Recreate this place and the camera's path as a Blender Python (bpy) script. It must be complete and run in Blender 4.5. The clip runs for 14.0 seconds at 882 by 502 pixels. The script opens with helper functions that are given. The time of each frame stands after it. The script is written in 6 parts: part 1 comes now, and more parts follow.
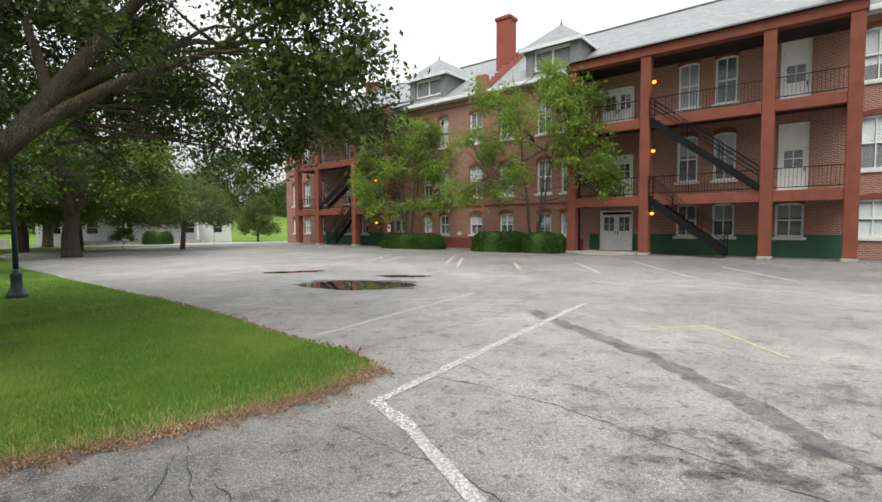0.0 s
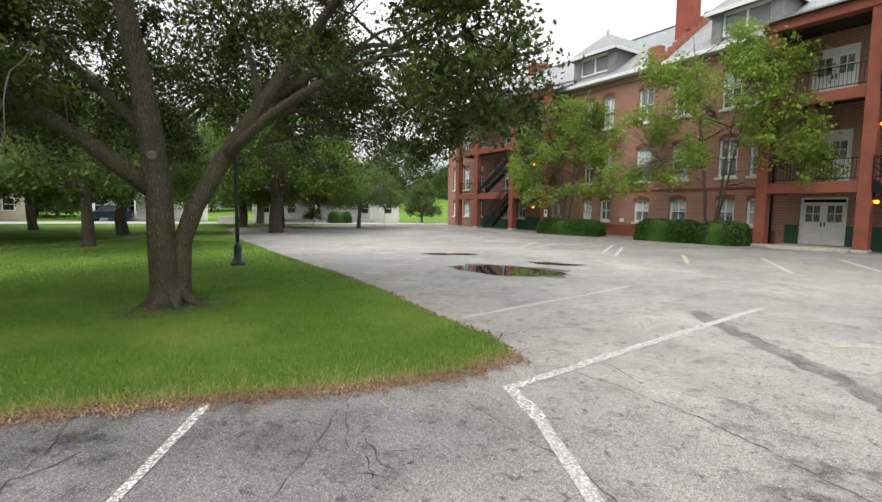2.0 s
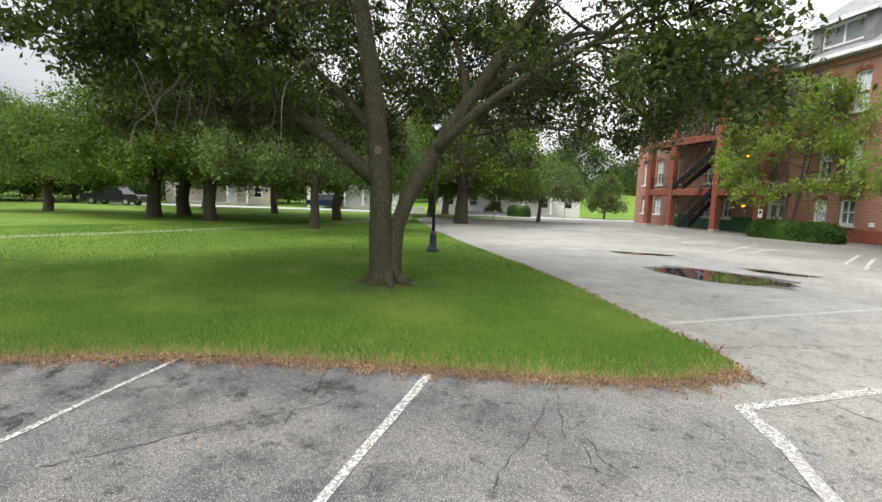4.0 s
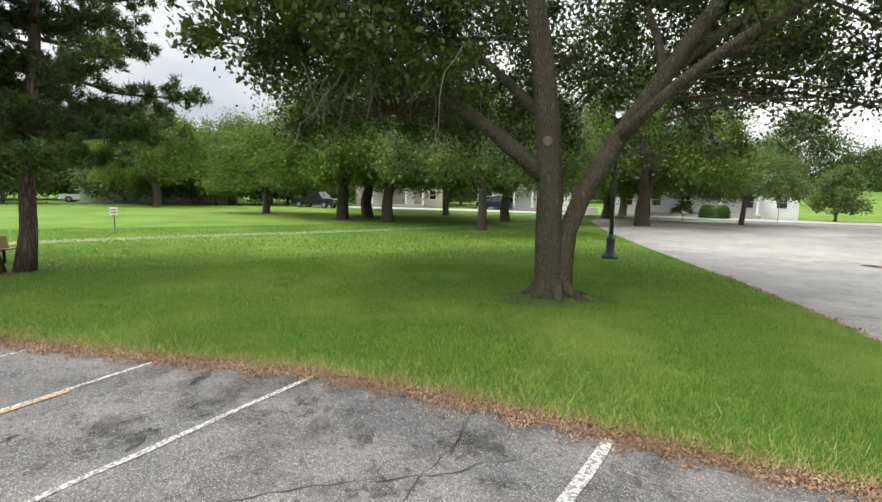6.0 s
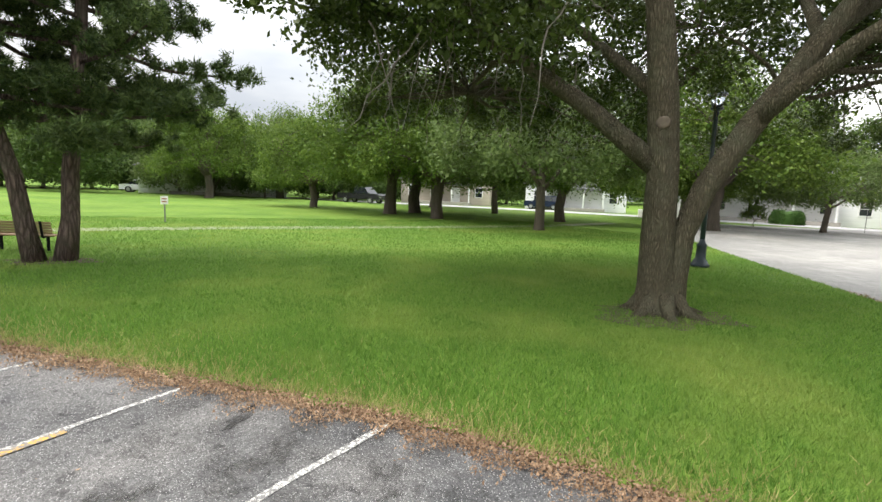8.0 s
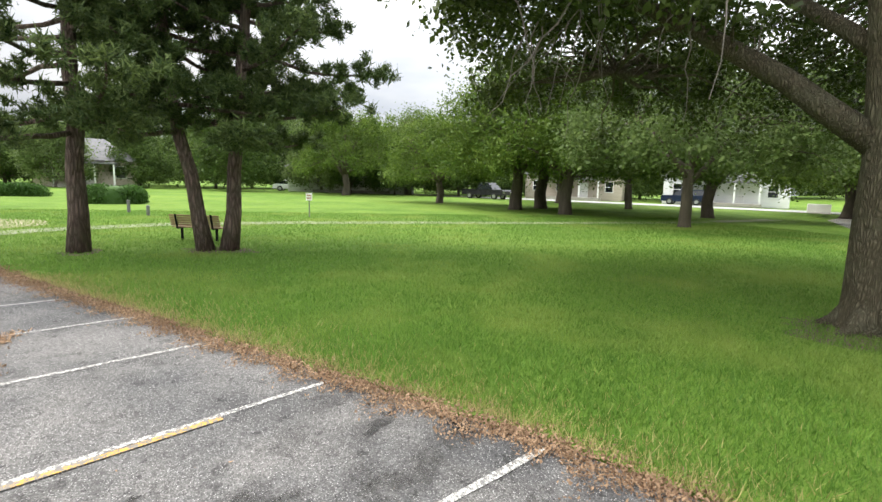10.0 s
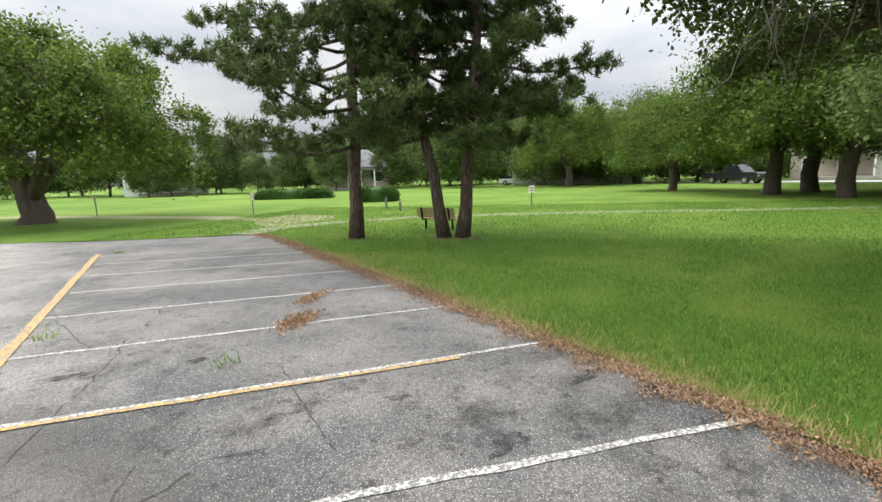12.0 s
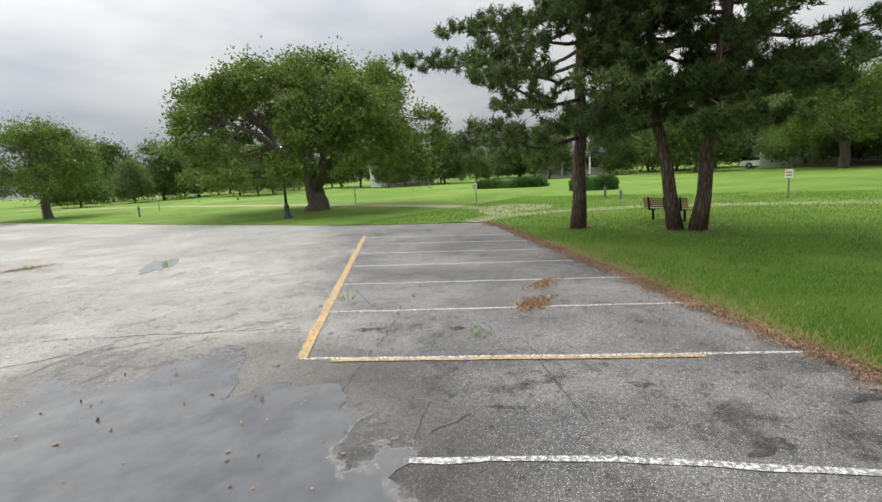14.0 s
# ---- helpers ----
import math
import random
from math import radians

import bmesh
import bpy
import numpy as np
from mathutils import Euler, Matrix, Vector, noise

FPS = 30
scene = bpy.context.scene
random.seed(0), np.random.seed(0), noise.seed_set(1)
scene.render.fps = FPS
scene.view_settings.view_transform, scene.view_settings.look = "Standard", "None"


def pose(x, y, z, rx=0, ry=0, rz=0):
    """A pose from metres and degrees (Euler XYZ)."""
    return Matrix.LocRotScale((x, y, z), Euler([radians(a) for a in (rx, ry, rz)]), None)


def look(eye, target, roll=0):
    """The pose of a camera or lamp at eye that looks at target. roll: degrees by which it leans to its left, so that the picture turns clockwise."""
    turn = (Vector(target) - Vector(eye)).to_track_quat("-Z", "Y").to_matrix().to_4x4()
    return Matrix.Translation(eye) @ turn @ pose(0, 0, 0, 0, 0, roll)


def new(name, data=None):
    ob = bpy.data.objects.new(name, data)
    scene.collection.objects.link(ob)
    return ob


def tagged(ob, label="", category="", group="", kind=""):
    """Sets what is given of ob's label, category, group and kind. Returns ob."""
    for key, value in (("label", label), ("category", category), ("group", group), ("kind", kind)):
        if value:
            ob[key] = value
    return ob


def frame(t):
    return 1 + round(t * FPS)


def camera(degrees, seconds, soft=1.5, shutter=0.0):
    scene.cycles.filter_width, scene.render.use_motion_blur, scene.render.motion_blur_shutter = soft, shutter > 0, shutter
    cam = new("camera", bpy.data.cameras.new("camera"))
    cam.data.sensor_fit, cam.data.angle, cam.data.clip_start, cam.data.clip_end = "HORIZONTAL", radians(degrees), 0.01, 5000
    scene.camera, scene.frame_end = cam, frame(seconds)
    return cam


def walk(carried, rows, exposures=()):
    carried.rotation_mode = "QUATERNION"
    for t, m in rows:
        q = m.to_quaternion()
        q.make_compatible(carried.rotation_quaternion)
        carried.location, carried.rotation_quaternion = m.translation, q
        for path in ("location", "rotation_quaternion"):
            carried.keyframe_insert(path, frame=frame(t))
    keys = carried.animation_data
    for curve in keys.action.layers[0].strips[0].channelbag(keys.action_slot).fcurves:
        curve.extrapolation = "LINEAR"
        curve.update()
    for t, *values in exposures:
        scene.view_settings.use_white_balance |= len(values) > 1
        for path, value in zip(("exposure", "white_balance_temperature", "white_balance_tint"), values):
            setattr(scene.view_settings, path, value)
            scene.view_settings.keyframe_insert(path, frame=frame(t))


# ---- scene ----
cam = camera(86.0, 14.0)
# seconds, eye x y z, heading, pitch, roll
PATH = [
    (0, -0.678, -1.069, 1.603, -4.43, -2.97, -0.29),
    (0.5, -0.644, -1.090, 1.639, -0.17, -3.50, -0.24),
    (1, -0.578, -1.130, 1.669, 4.56, -3.99, 0.05),
    (1.5, -0.519, -1.196, 1.691, 9.23, -4.45, 0.20),
    (2, -0.504, -1.215, 1.706, 14.46, -5.08, 0.69),
    (2.5, -0.534, -1.299, 1.718, 19.52, -5.43, 0.87),
    (3, -0.605, -1.320, 1.722, 25.05, -5.79, 1.13),
    (3.5, -0.694, -1.361, 1.709, 30.62, -6.01, 1.41),
    (4, -0.848, -1.410, 1.670, 35.28, -6.28, 2.06),
    (6.5, -1.852, -0.403, 1.613, 58.04, -6.82, 1.15),
    (7, -2.176, -0.367, 1.587, 58.65, -7.00, 1.33),
    (9.5, -3.496, -0.391, 1.414, 69.85, -7.39, 2.87),
    (10, -3.353, -0.409, 1.428, 75.21, -8.01, 1.70),
    (10.5, -3.171, -0.503, 1.433, 80.03, -8.10, 1.62),
    (11, -3.048, -0.504, 1.408, 86.68, -8.29, 0.84),
    (11.5, -2.921, -0.454, 1.405, 93.91, -8.73, -0.38),
    (12, -2.782, -0.359, 1.401, 101.97, -8.92, -1.60),
    (12.5, -2.628, -0.408, 1.455, 109.02, -9.23, -2.10),
    (13, -2.584, -0.482, 1.434, 115.71, -9.17, -2.70),
    (13.5, -2.487, -0.493, 1.448, 121.83, -9.20, -3.20),
    (14, -2.331, -0.476, 1.494, 127.15, -9.33, -3.30),
]
walk(cam, [(t, pose(x, y, z, 90 + p, 0, h) @ pose(0, 0, 0, 0, 0, r)) for t, x, y, z, h, p, r in PATH],
     [(0.0, 0.68), (3.0, 0.88), (4.2, 1.02), (6.5, 1.15), (9.5, 1.42), (10.5, 1.34), (11.5, 1.22), (12.5, 1.0), (14.0, 0.77)])

# ---- light ----
SUN_EL, SUN_AZ = radians(52), radians(200)
world = bpy.data.worlds.new("overcast_sky")
scene.world = world
world.use_nodes = True
wn, wl = world.node_tree.nodes, world.node_tree.links
wn.clear()
w_out, w_bg = wn.new("ShaderNodeOutputWorld"), wn.new("ShaderNodeBackground")
w_sky = wn.new("ShaderNodeTexSky")
w_sky.sky_type, w_sky.sun_disc, w_sky.sun_elevation, w_sky.sun_rotation = "NISHITA", False, SUN_EL, SUN_AZ
w_co, w_map, w_noise = wn.new("ShaderNodeTexCoord"), wn.new("ShaderNodeMapping"), wn.new("ShaderNodeTexNoise")
w_map.inputs["Scale"].default_value = (1.0, 1.0, 3.2)
w_noise.inputs["Scale"].default_value, w_noise.inputs["Detail"].default_value = 1.7, 5
w_noise.inputs["Roughness"].default_value = 0.5
w_ramp, w_mix = wn.new("ShaderNodeValToRGB"), wn.new("ShaderNodeMixRGB")
w_ramp.color_ramp.elements[0].position, w_ramp.color_ramp.elements[0].color = 0.36, (4.3, 4.62, 5.15, 1)
w_ramp.color_ramp.elements[1].position, w_ramp.color_ramp.elements[1].color = 0.66, (8.2, 8.05, 7.7, 1)
w_mix.inputs["Fac"].default_value = 0.93
w_bg.inputs["Strength"].default_value = 0.1
wl.new(w_co.outputs["Generated"], w_map.inputs["Vector"])
wl.new(w_map.outputs["Vector"], w_noise.inputs["Vector"])
wl.new(w_noise.outputs["Fac"], w_ramp.inputs["Fac"])
wl.new(w_sky.outputs["Color"], w_mix.inputs["Color1"])
wl.new(w_ramp.outputs["Color"], w_mix.inputs["Color2"])
# an overcast sky is about three times as bright overhead as at the horizon
w_sep, w_up, w_mul = wn.new("ShaderNodeSeparateXYZ"), wn.new("ShaderNodeMapRange"), wn.new("ShaderNodeVectorMath")
w_up.inputs["From Max"].default_value, w_up.inputs["To Min"].default_value, w_up.inputs["To Max"].default_value = 1.0, 0.58, 2.5
w_mul.operation = "SCALE"
wl.new(w_co.outputs["Generated"], w_sep.inputs[0])
wl.new(w_sep.outputs["Z"], w_up.inputs["Value"])
wl.new(w_mix.outputs["Color"], w_mul.inputs[0])
wl.new(w_up.outputs["Result"], w_mul.inputs["Scale"])
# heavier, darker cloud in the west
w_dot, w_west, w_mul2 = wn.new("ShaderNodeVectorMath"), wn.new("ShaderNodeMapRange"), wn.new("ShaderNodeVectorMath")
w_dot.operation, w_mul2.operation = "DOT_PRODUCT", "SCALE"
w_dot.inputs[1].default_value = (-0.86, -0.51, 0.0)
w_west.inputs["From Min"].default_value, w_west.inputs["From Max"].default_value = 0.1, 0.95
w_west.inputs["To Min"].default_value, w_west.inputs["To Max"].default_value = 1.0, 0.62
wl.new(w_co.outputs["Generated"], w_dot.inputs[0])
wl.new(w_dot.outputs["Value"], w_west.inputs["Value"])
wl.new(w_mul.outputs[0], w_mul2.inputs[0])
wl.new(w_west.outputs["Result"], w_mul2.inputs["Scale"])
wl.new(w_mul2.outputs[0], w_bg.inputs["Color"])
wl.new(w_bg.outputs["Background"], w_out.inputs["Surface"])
sun = new("sun", bpy.data.lights.new("sun", "SUN"))
sun.data.energy, sun.data.angle, sun.data.color = 1.4, radians(35), (1.0, 0.95, 0.86)
sun.matrix_world = look((math.sin(SUN_AZ) * 50, math.cos(SUN_AZ) * 50, math.tan(SUN_EL) * 50), (0, 0, 0))

# ---- materials ----
def nodes_of(name):
    m = bpy.data.materials.new(name)
    m.use_nodes = True
    nt = m.node_tree
    return m, nt, nt.nodes["Principled BSDF"]


def node(nt, kind, **values):
    n = nt.nodes.new(kind)
    for key, value in values.items():
        n.inputs[key.replace("_", " ")].default_value = value
    return n


def mixed(nt, fac, a, b, how="MIX"):
    """Mixes two colours (a colour or a socket each) by a socket or a number."""
    n = nt.nodes.new("ShaderNodeMixRGB")
    n.blend_type = how
    for slot, v in (("Fac", fac), ("Color1", a), ("Color2", b)):
        if isinstance(v, bpy.types.NodeSocket):
            nt.links.new(v, n.inputs[slot])
        else:
            n.inputs[slot].default_value = v if slot == "Fac" else (*v[:3], 1)
    return n.outputs["Color"]


def ramp(nt, socket, lo, hi):
    n = nt.nodes.new("ShaderNodeMapRange")
    n.clamp = True
    n.inputs["From Min"].default_value, n.inputs["From Max"].default_value = lo, hi
    nt.links.new(socket, n.inputs["Value"])
    return n.outputs["Result"]


def noise_of(nt, co, scale, detail=4, rough=0.55):
    n = node(nt, "ShaderNodeTexNoise", Scale=scale, Detail=detail, Roughness=rough)
    nt.links.new(co, n.inputs["Vector"])
    return n.outputs["Fac"]


def coords(nt, stretch=(1, 1, 1)):
    co, mp = nt.nodes.new("ShaderNodeTexCoord"), nt.nodes.new("ShaderNodeMapping")
    mp.inputs["Scale"].default_value = stretch
    nt.links.new(co.outputs["Object"], mp.inputs["Vector"])
    return mp.outputs["Vector"]


def bumped(nt, bsdf, height, strength, distance):
    b = node(nt, "ShaderNodeBump", Strength=strength, Distance=distance)
    nt.links.new(height, b.inputs["Height"])
    nt.links.new(b.outputs["Normal"], bsdf.inputs["Normal"])


def plain(name, dark, light, rough=0.6, fine=40, coarse=2.5, bump=0.2, depth=0.01, metal=0.0, stretch=(1, 1, 1), dirt=None):
    """A surface whose colour wanders between two tones at two scales."""
    m, nt, bsdf = nodes_of(name)
    co = coords(nt, stretch)
    f, c = noise_of(nt, co, fine, 6), noise_of(nt, co, coarse, 4)
    col = mixed(nt, ramp(nt, f, 0.3, 0.7), dark, light)
    col = mixed(nt, 0.5, col, mixed(nt, ramp(nt, c, 0.35, 0.65), dark, light))
    if dirt:
        col = mixed(nt, ramp(nt, noise_of(nt, co, coarse * 2.3, 6, 0.65), 0.55, 0.75), col, dirt)
    nt.links.new(col, bsdf.inputs["Base Color"])
    bsdf.inputs["Roughness"].default_value, bsdf.inputs["Metallic"].default_value = rough, metal
    if bump:
        bumped(nt, bsdf, f, bump, depth)
    return m


def brickwork(name, a, b, mortar, wide=0.21, high=0.072, joint=0.01, rough=0.85):
    m, nt, bsdf = nodes_of(name)
    co = nt.nodes.new("ShaderNodeTexCoord")
    sep, com = nt.nodes.new("ShaderNodeSeparateXYZ"), nt.nodes.new("ShaderNodeCombineXYZ")
    nt.links.new(co.outputs["Object"], sep.inputs[0])
    add = nt.nodes.new("ShaderNodeMath")
    nt.links.new(sep.outputs["X"], add.inputs[0])
    nt.links.new(sep.outputs["Y"], add.inputs[1])
    nt.links.new(add.outputs[0], com.inputs["X"])
    nt.links.new(sep.outputs["Z"], com.inputs["Y"])
    br = node(nt, "ShaderNodeTexBrick", Scale=1.0, Mortar_Size=joint, Brick_Width=wide, Row_Height=high, Mortar_Smooth=0.3, Bias=0.1)
    br.inputs["Color1"].default_value, br.inputs["Color2"].default_value, br.inputs["Mortar"].default_value = (*a, 1), (*b, 1), (*mortar, 1)
    nt.links.new(com.outputs[0], br.inputs["Vector"])
    c = noise_of(nt, co.outputs["Object"], 0.5, 5, 0.6)
    g = noise_of(nt, co.outputs["Object"], 18, 4)
    col = mixed(nt, ramp(nt, c, 0.3, 0.75), br.outputs["Color"], mixed(nt, 0.45, br.outputs["Color"], b))
    col = mixed(nt, ramp(nt, g, 0.55, 0.8), col, mixed(nt, 0.4, col, mortar))
    nt.links.new(col, bsdf.inputs["Base Color"])
    bsdf.inputs["Roughness"].default_value = rough
    inv = nt.nodes.new("ShaderNodeMath")
    inv.operation = "SUBTRACT"
    inv.inputs[0].default_value = 1
    nt.links.new(br.outputs["Fac"], inv.inputs[1])
    bumped(nt, bsdf, inv.outputs[0], 0.5, 0.012)
    return m


def leafy(name, dark, light, gloss=0.5, through_light=0.35, patch=None):
    """Leaves: each one has its own tone, and lets some light through."""
    m, nt, bsdf = nodes_of(name)
    geo = nt.nodes.new("ShaderNodeNewGeometry")
    co = nt.nodes.new("ShaderNodeTexCoord")
    col = mixed(nt, geo.outputs["Random Per Island"], dark, light)
    col = mixed(nt, ramp(nt, noise_of(nt, co.outputs["Object"], 0.7, 3), 0.4, 0.62), col, mixed(nt, 0.5, col, dark))
    if patch:
        col = mixed(nt, ramp(nt, noise_of(nt, co.outputs["Object"], 0.45, 5, 0.6), 0.48, 0.66), col, mixed(nt, 0.6, col, patch))
    nt.links.new(col, bsdf.inputs["Base Color"])
    bsdf.inputs["Roughness"].default_value = gloss
    bsdf.inputs["Specular IOR Level"].default_value = 0.18
    tr, mx = nt.nodes.new("ShaderNodeBsdfTranslucent"), nt.nodes.new("ShaderNodeMixShader")
    nt.links.new(mixed(nt, 0.4, col, light), tr.inputs["Color"])
    mx.inputs["Fac"].default_value = through_light
    nt.links.new(bsdf.outputs[0], mx.inputs[1])
    nt.links.new(tr.outputs[0], mx.inputs[2])
    nt.links.new(mx.outputs[0], nt.nodes["Material Output"].inputs["Surface"])
    return m


def worn_paint(name, paint, under, wear=0.5):
    m, nt, bsdf = nodes_of(name)
    co = nt.nodes.new("ShaderNodeTexCoord").outputs["Object"]
    a = ramp(nt, noise_of(nt, co, 40, 8, 0.8), wear - 0.03, wear + 0.03)
    b = ramp(nt, noise_of(nt, co, 70, 3, 0.6), 0.62, 0.68)
    col = mixed(nt, a, paint, under)
    col = mixed(nt, b, col, under)
    nt.links.new(col, bsdf.inputs["Base Color"])
    bsdf.inputs["Roughness"].default_value = 0.8
    return m


def asphalt_material():
    """Old asphalt: pale worn aggregate, darker newer mat in the stalls, stains, drips and pits."""
    m, nt, bsdf = nodes_of("asphalt")
    co = nt.nodes.new("ShaderNodeTexCoord").outputs["Object"]

    def dot(way):
        n = nt.nodes.new("ShaderNodeVectorMath")
        n.operation = "DOT_PRODUCT"
        n.inputs[1].default_value = way
        nt.links.new(co, n.inputs[0])
        return n.outputs["Value"]

    def sums(a, k, b):
        n = nt.nodes.new("ShaderNodeMath")
        n.operation = "MULTIPLY_ADD"
        n.inputs[1].default_value = k
        nt.links.new(a, n.inputs[0])
        nt.links.new(b, n.inputs[2])
        return n.outputs[0]

    def shade(col, fac, low, high):
        return mixed(nt, 1.0, col, mixed(nt, fac, (low,) * 3, (high,) * 3), "MULTIPLY")

    mid = noise_of(nt, co, 1.1, 5, 0.6)
    pale = mixed(nt, ramp(nt, noise_of(nt, co, 0.2, 4, 0.6), 0.38, 0.6), (0.262, 0.254, 0.236), (0.375, 0.358, 0.33))
    mat = mixed(nt, ramp(nt, noise_of(nt, co, 0.6, 4, 0.6), 0.4, 0.6), (0.112, 0.111, 0.112), (0.205, 0.196, 0.188))
    bay = ramp(nt, sums(mid, 1.6, dot((-0.776, 0.63, 0))), 1.5, 3.0)
    n = nt.nodes.new("ShaderNodeMath")
    n.operation = "MULTIPLY"
    nt.links.new(bay, n.inputs[0])
    nt.links.new(ramp(nt, sums(mid, 2.0, dot((-0.63, -0.776, 0))), -1.2, 1.2), n.inputs[1])
    col = mixed(nt, n.outputs[0], pale, mat)
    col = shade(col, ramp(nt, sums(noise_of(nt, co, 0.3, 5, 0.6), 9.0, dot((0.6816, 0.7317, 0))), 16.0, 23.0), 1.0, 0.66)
    col = shade(col, ramp(nt, mid, 0.34, 0.62), 1.05, 0.83)
    col = shade(col, ramp(nt, noise_of(nt, co, 2.7, 6, 0.66), 0.53, 0.66), 1.0, 0.68)
    col = shade(col, ramp(nt, noise_of(nt, co, 8.5, 5, 0.6), 0.58, 0.66), 1.0, 0.5)
    col = shade(col, ramp(nt, noise_of(nt, co, 30, 4, 0.7), 0.38, 0.62), 0.72, 1.2)
    grit = noise_of(nt, co, 85, 3, 0.7)
    col = shade(col, ramp(nt, grit, 0.38, 0.62), 0.6, 1.35)
    col = shade(col, ramp(nt, noise_of(nt, co, 160, 2, 0.6), 0.4, 0.6), 0.72, 1.25)
    vor = node(nt, "ShaderNodeTexVoronoi", Scale=75.0)
    nt.links.new(co, vor.inputs["Vector"])
    col = mixed(nt, ramp(nt, vor.outputs["Distance"], 0.12, 0.28), mixed(nt, 0.62, col, (0.78, 0.77, 0.74)), col)
    # the wide wet stain round the shallow puddle
    mp = nt.nodes.new("ShaderNodeMapping")
    mp.inputs["Location"].default_value = (1.653, 1.734, 0)
    mp.inputs["Scale"].default_value = (0.57, 0.51, 0)
    nt.links.new(co, mp.inputs["Vector"])
    ln = nt.nodes.new("ShaderNodeVectorMath")
    ln.operation = "LENGTH"
    nt.links.new(mp.outputs["Vector"], ln.inputs[0])
    far = sums(noise_of(nt, co, 2.2, 6, 0.65), 0.55, ln.outputs["Value"])
    wet = ramp(nt, far, 1.62, 1.36)
    col = mixed(nt, wet, col, mixed(nt, 1.0, col, (0.5, 0.49, 0.48), "MULTIPLY"))
    nt.links.new(col, bsdf.inputs["Base Color"])
    nt.links.new(mixed(nt, wet, (0.85,) * 3, (0.5,) * 3), bsdf.inputs["Roughness"])
    bsdf.inputs["Specular IOR Level"].default_value = 0.35
    bumped(nt, bsdf, grit, 0.8, 0.012)
    return m


def lawn_material(name):
    m, nt, bsdf = nodes_of(name)
    co = nt.nodes.new("ShaderNodeTexCoord").outputs["Object"]
    a, b, c, d = (noise_of(nt, co, s, 5, 0.6) for s in (0.12, 0.7, 6, 60))
    col = mixed(nt, ramp(nt, b, 0.35, 0.68), (0.078, 0.172, 0.02), (0.158, 0.28, 0.04))
    col = mixed(nt, ramp(nt, a, 0.42, 0.7), col, (0.24, 0.355, 0.06))
    col = mixed(nt, ramp(nt, c, 0.4, 0.75), col, mixed(nt, 0.5, col, (0.22, 0.26, 0.07)))
    col = mixed(nt, ramp(nt, d, 0.3, 0.7), mixed(nt, 0.55, col, (0.04, 0.09, 0.01)), col)
    nt.links.new(col, bsdf.inputs["Base Color"])
    bsdf.inputs["Roughness"].default_value = 0.9
    bsdf.inputs["Specular IOR Level"].default_value = 0.15
    bumped(nt, bsdf, d, 0.8, 0.04)
    return m


def glass_material():
    m, nt, bsdf = nodes_of("window_glass")
    bsdf.inputs["Base Color"].default_value = (0.75, 0.8, 0.83, 1)
    bsdf.inputs["Roughness"].default_value = 0.03
    bsdf.inputs["Transmission Weight"].default_value = 0.85
    bsdf.inputs["IOR"].default_value = 1.5
    return m


def water_material():
    m, nt, bsdf = nodes_of("puddle_water")
    co = nt.nodes.new("ShaderNodeTexCoord").outputs["Object"]
    n = noise_of(nt, co, 1.5, 5, 0.6)
    col = mixed(nt, ramp(nt, n, 0.4, 0.7), (0.05, 0.05, 0.048), (0.11, 0.107, 0.102))
    nt.links.new(col, bsdf.inputs["Base Color"])
    bsdf.inputs["Roughness"].default_value = 0.025
    bsdf.inputs["Specular IOR Level"].default_value = 1.0
    bsdf.inputs["Coat Weight"].default_value = 1.0
    bsdf.inputs["Coat IOR"].default_value = 1.7
    bumped(nt, bsdf, noise_of(nt, co, 5, 3), 0.06, 0.01)
    bsdf.inputs["Coat Roughness"].default_value = 0.02
    return m


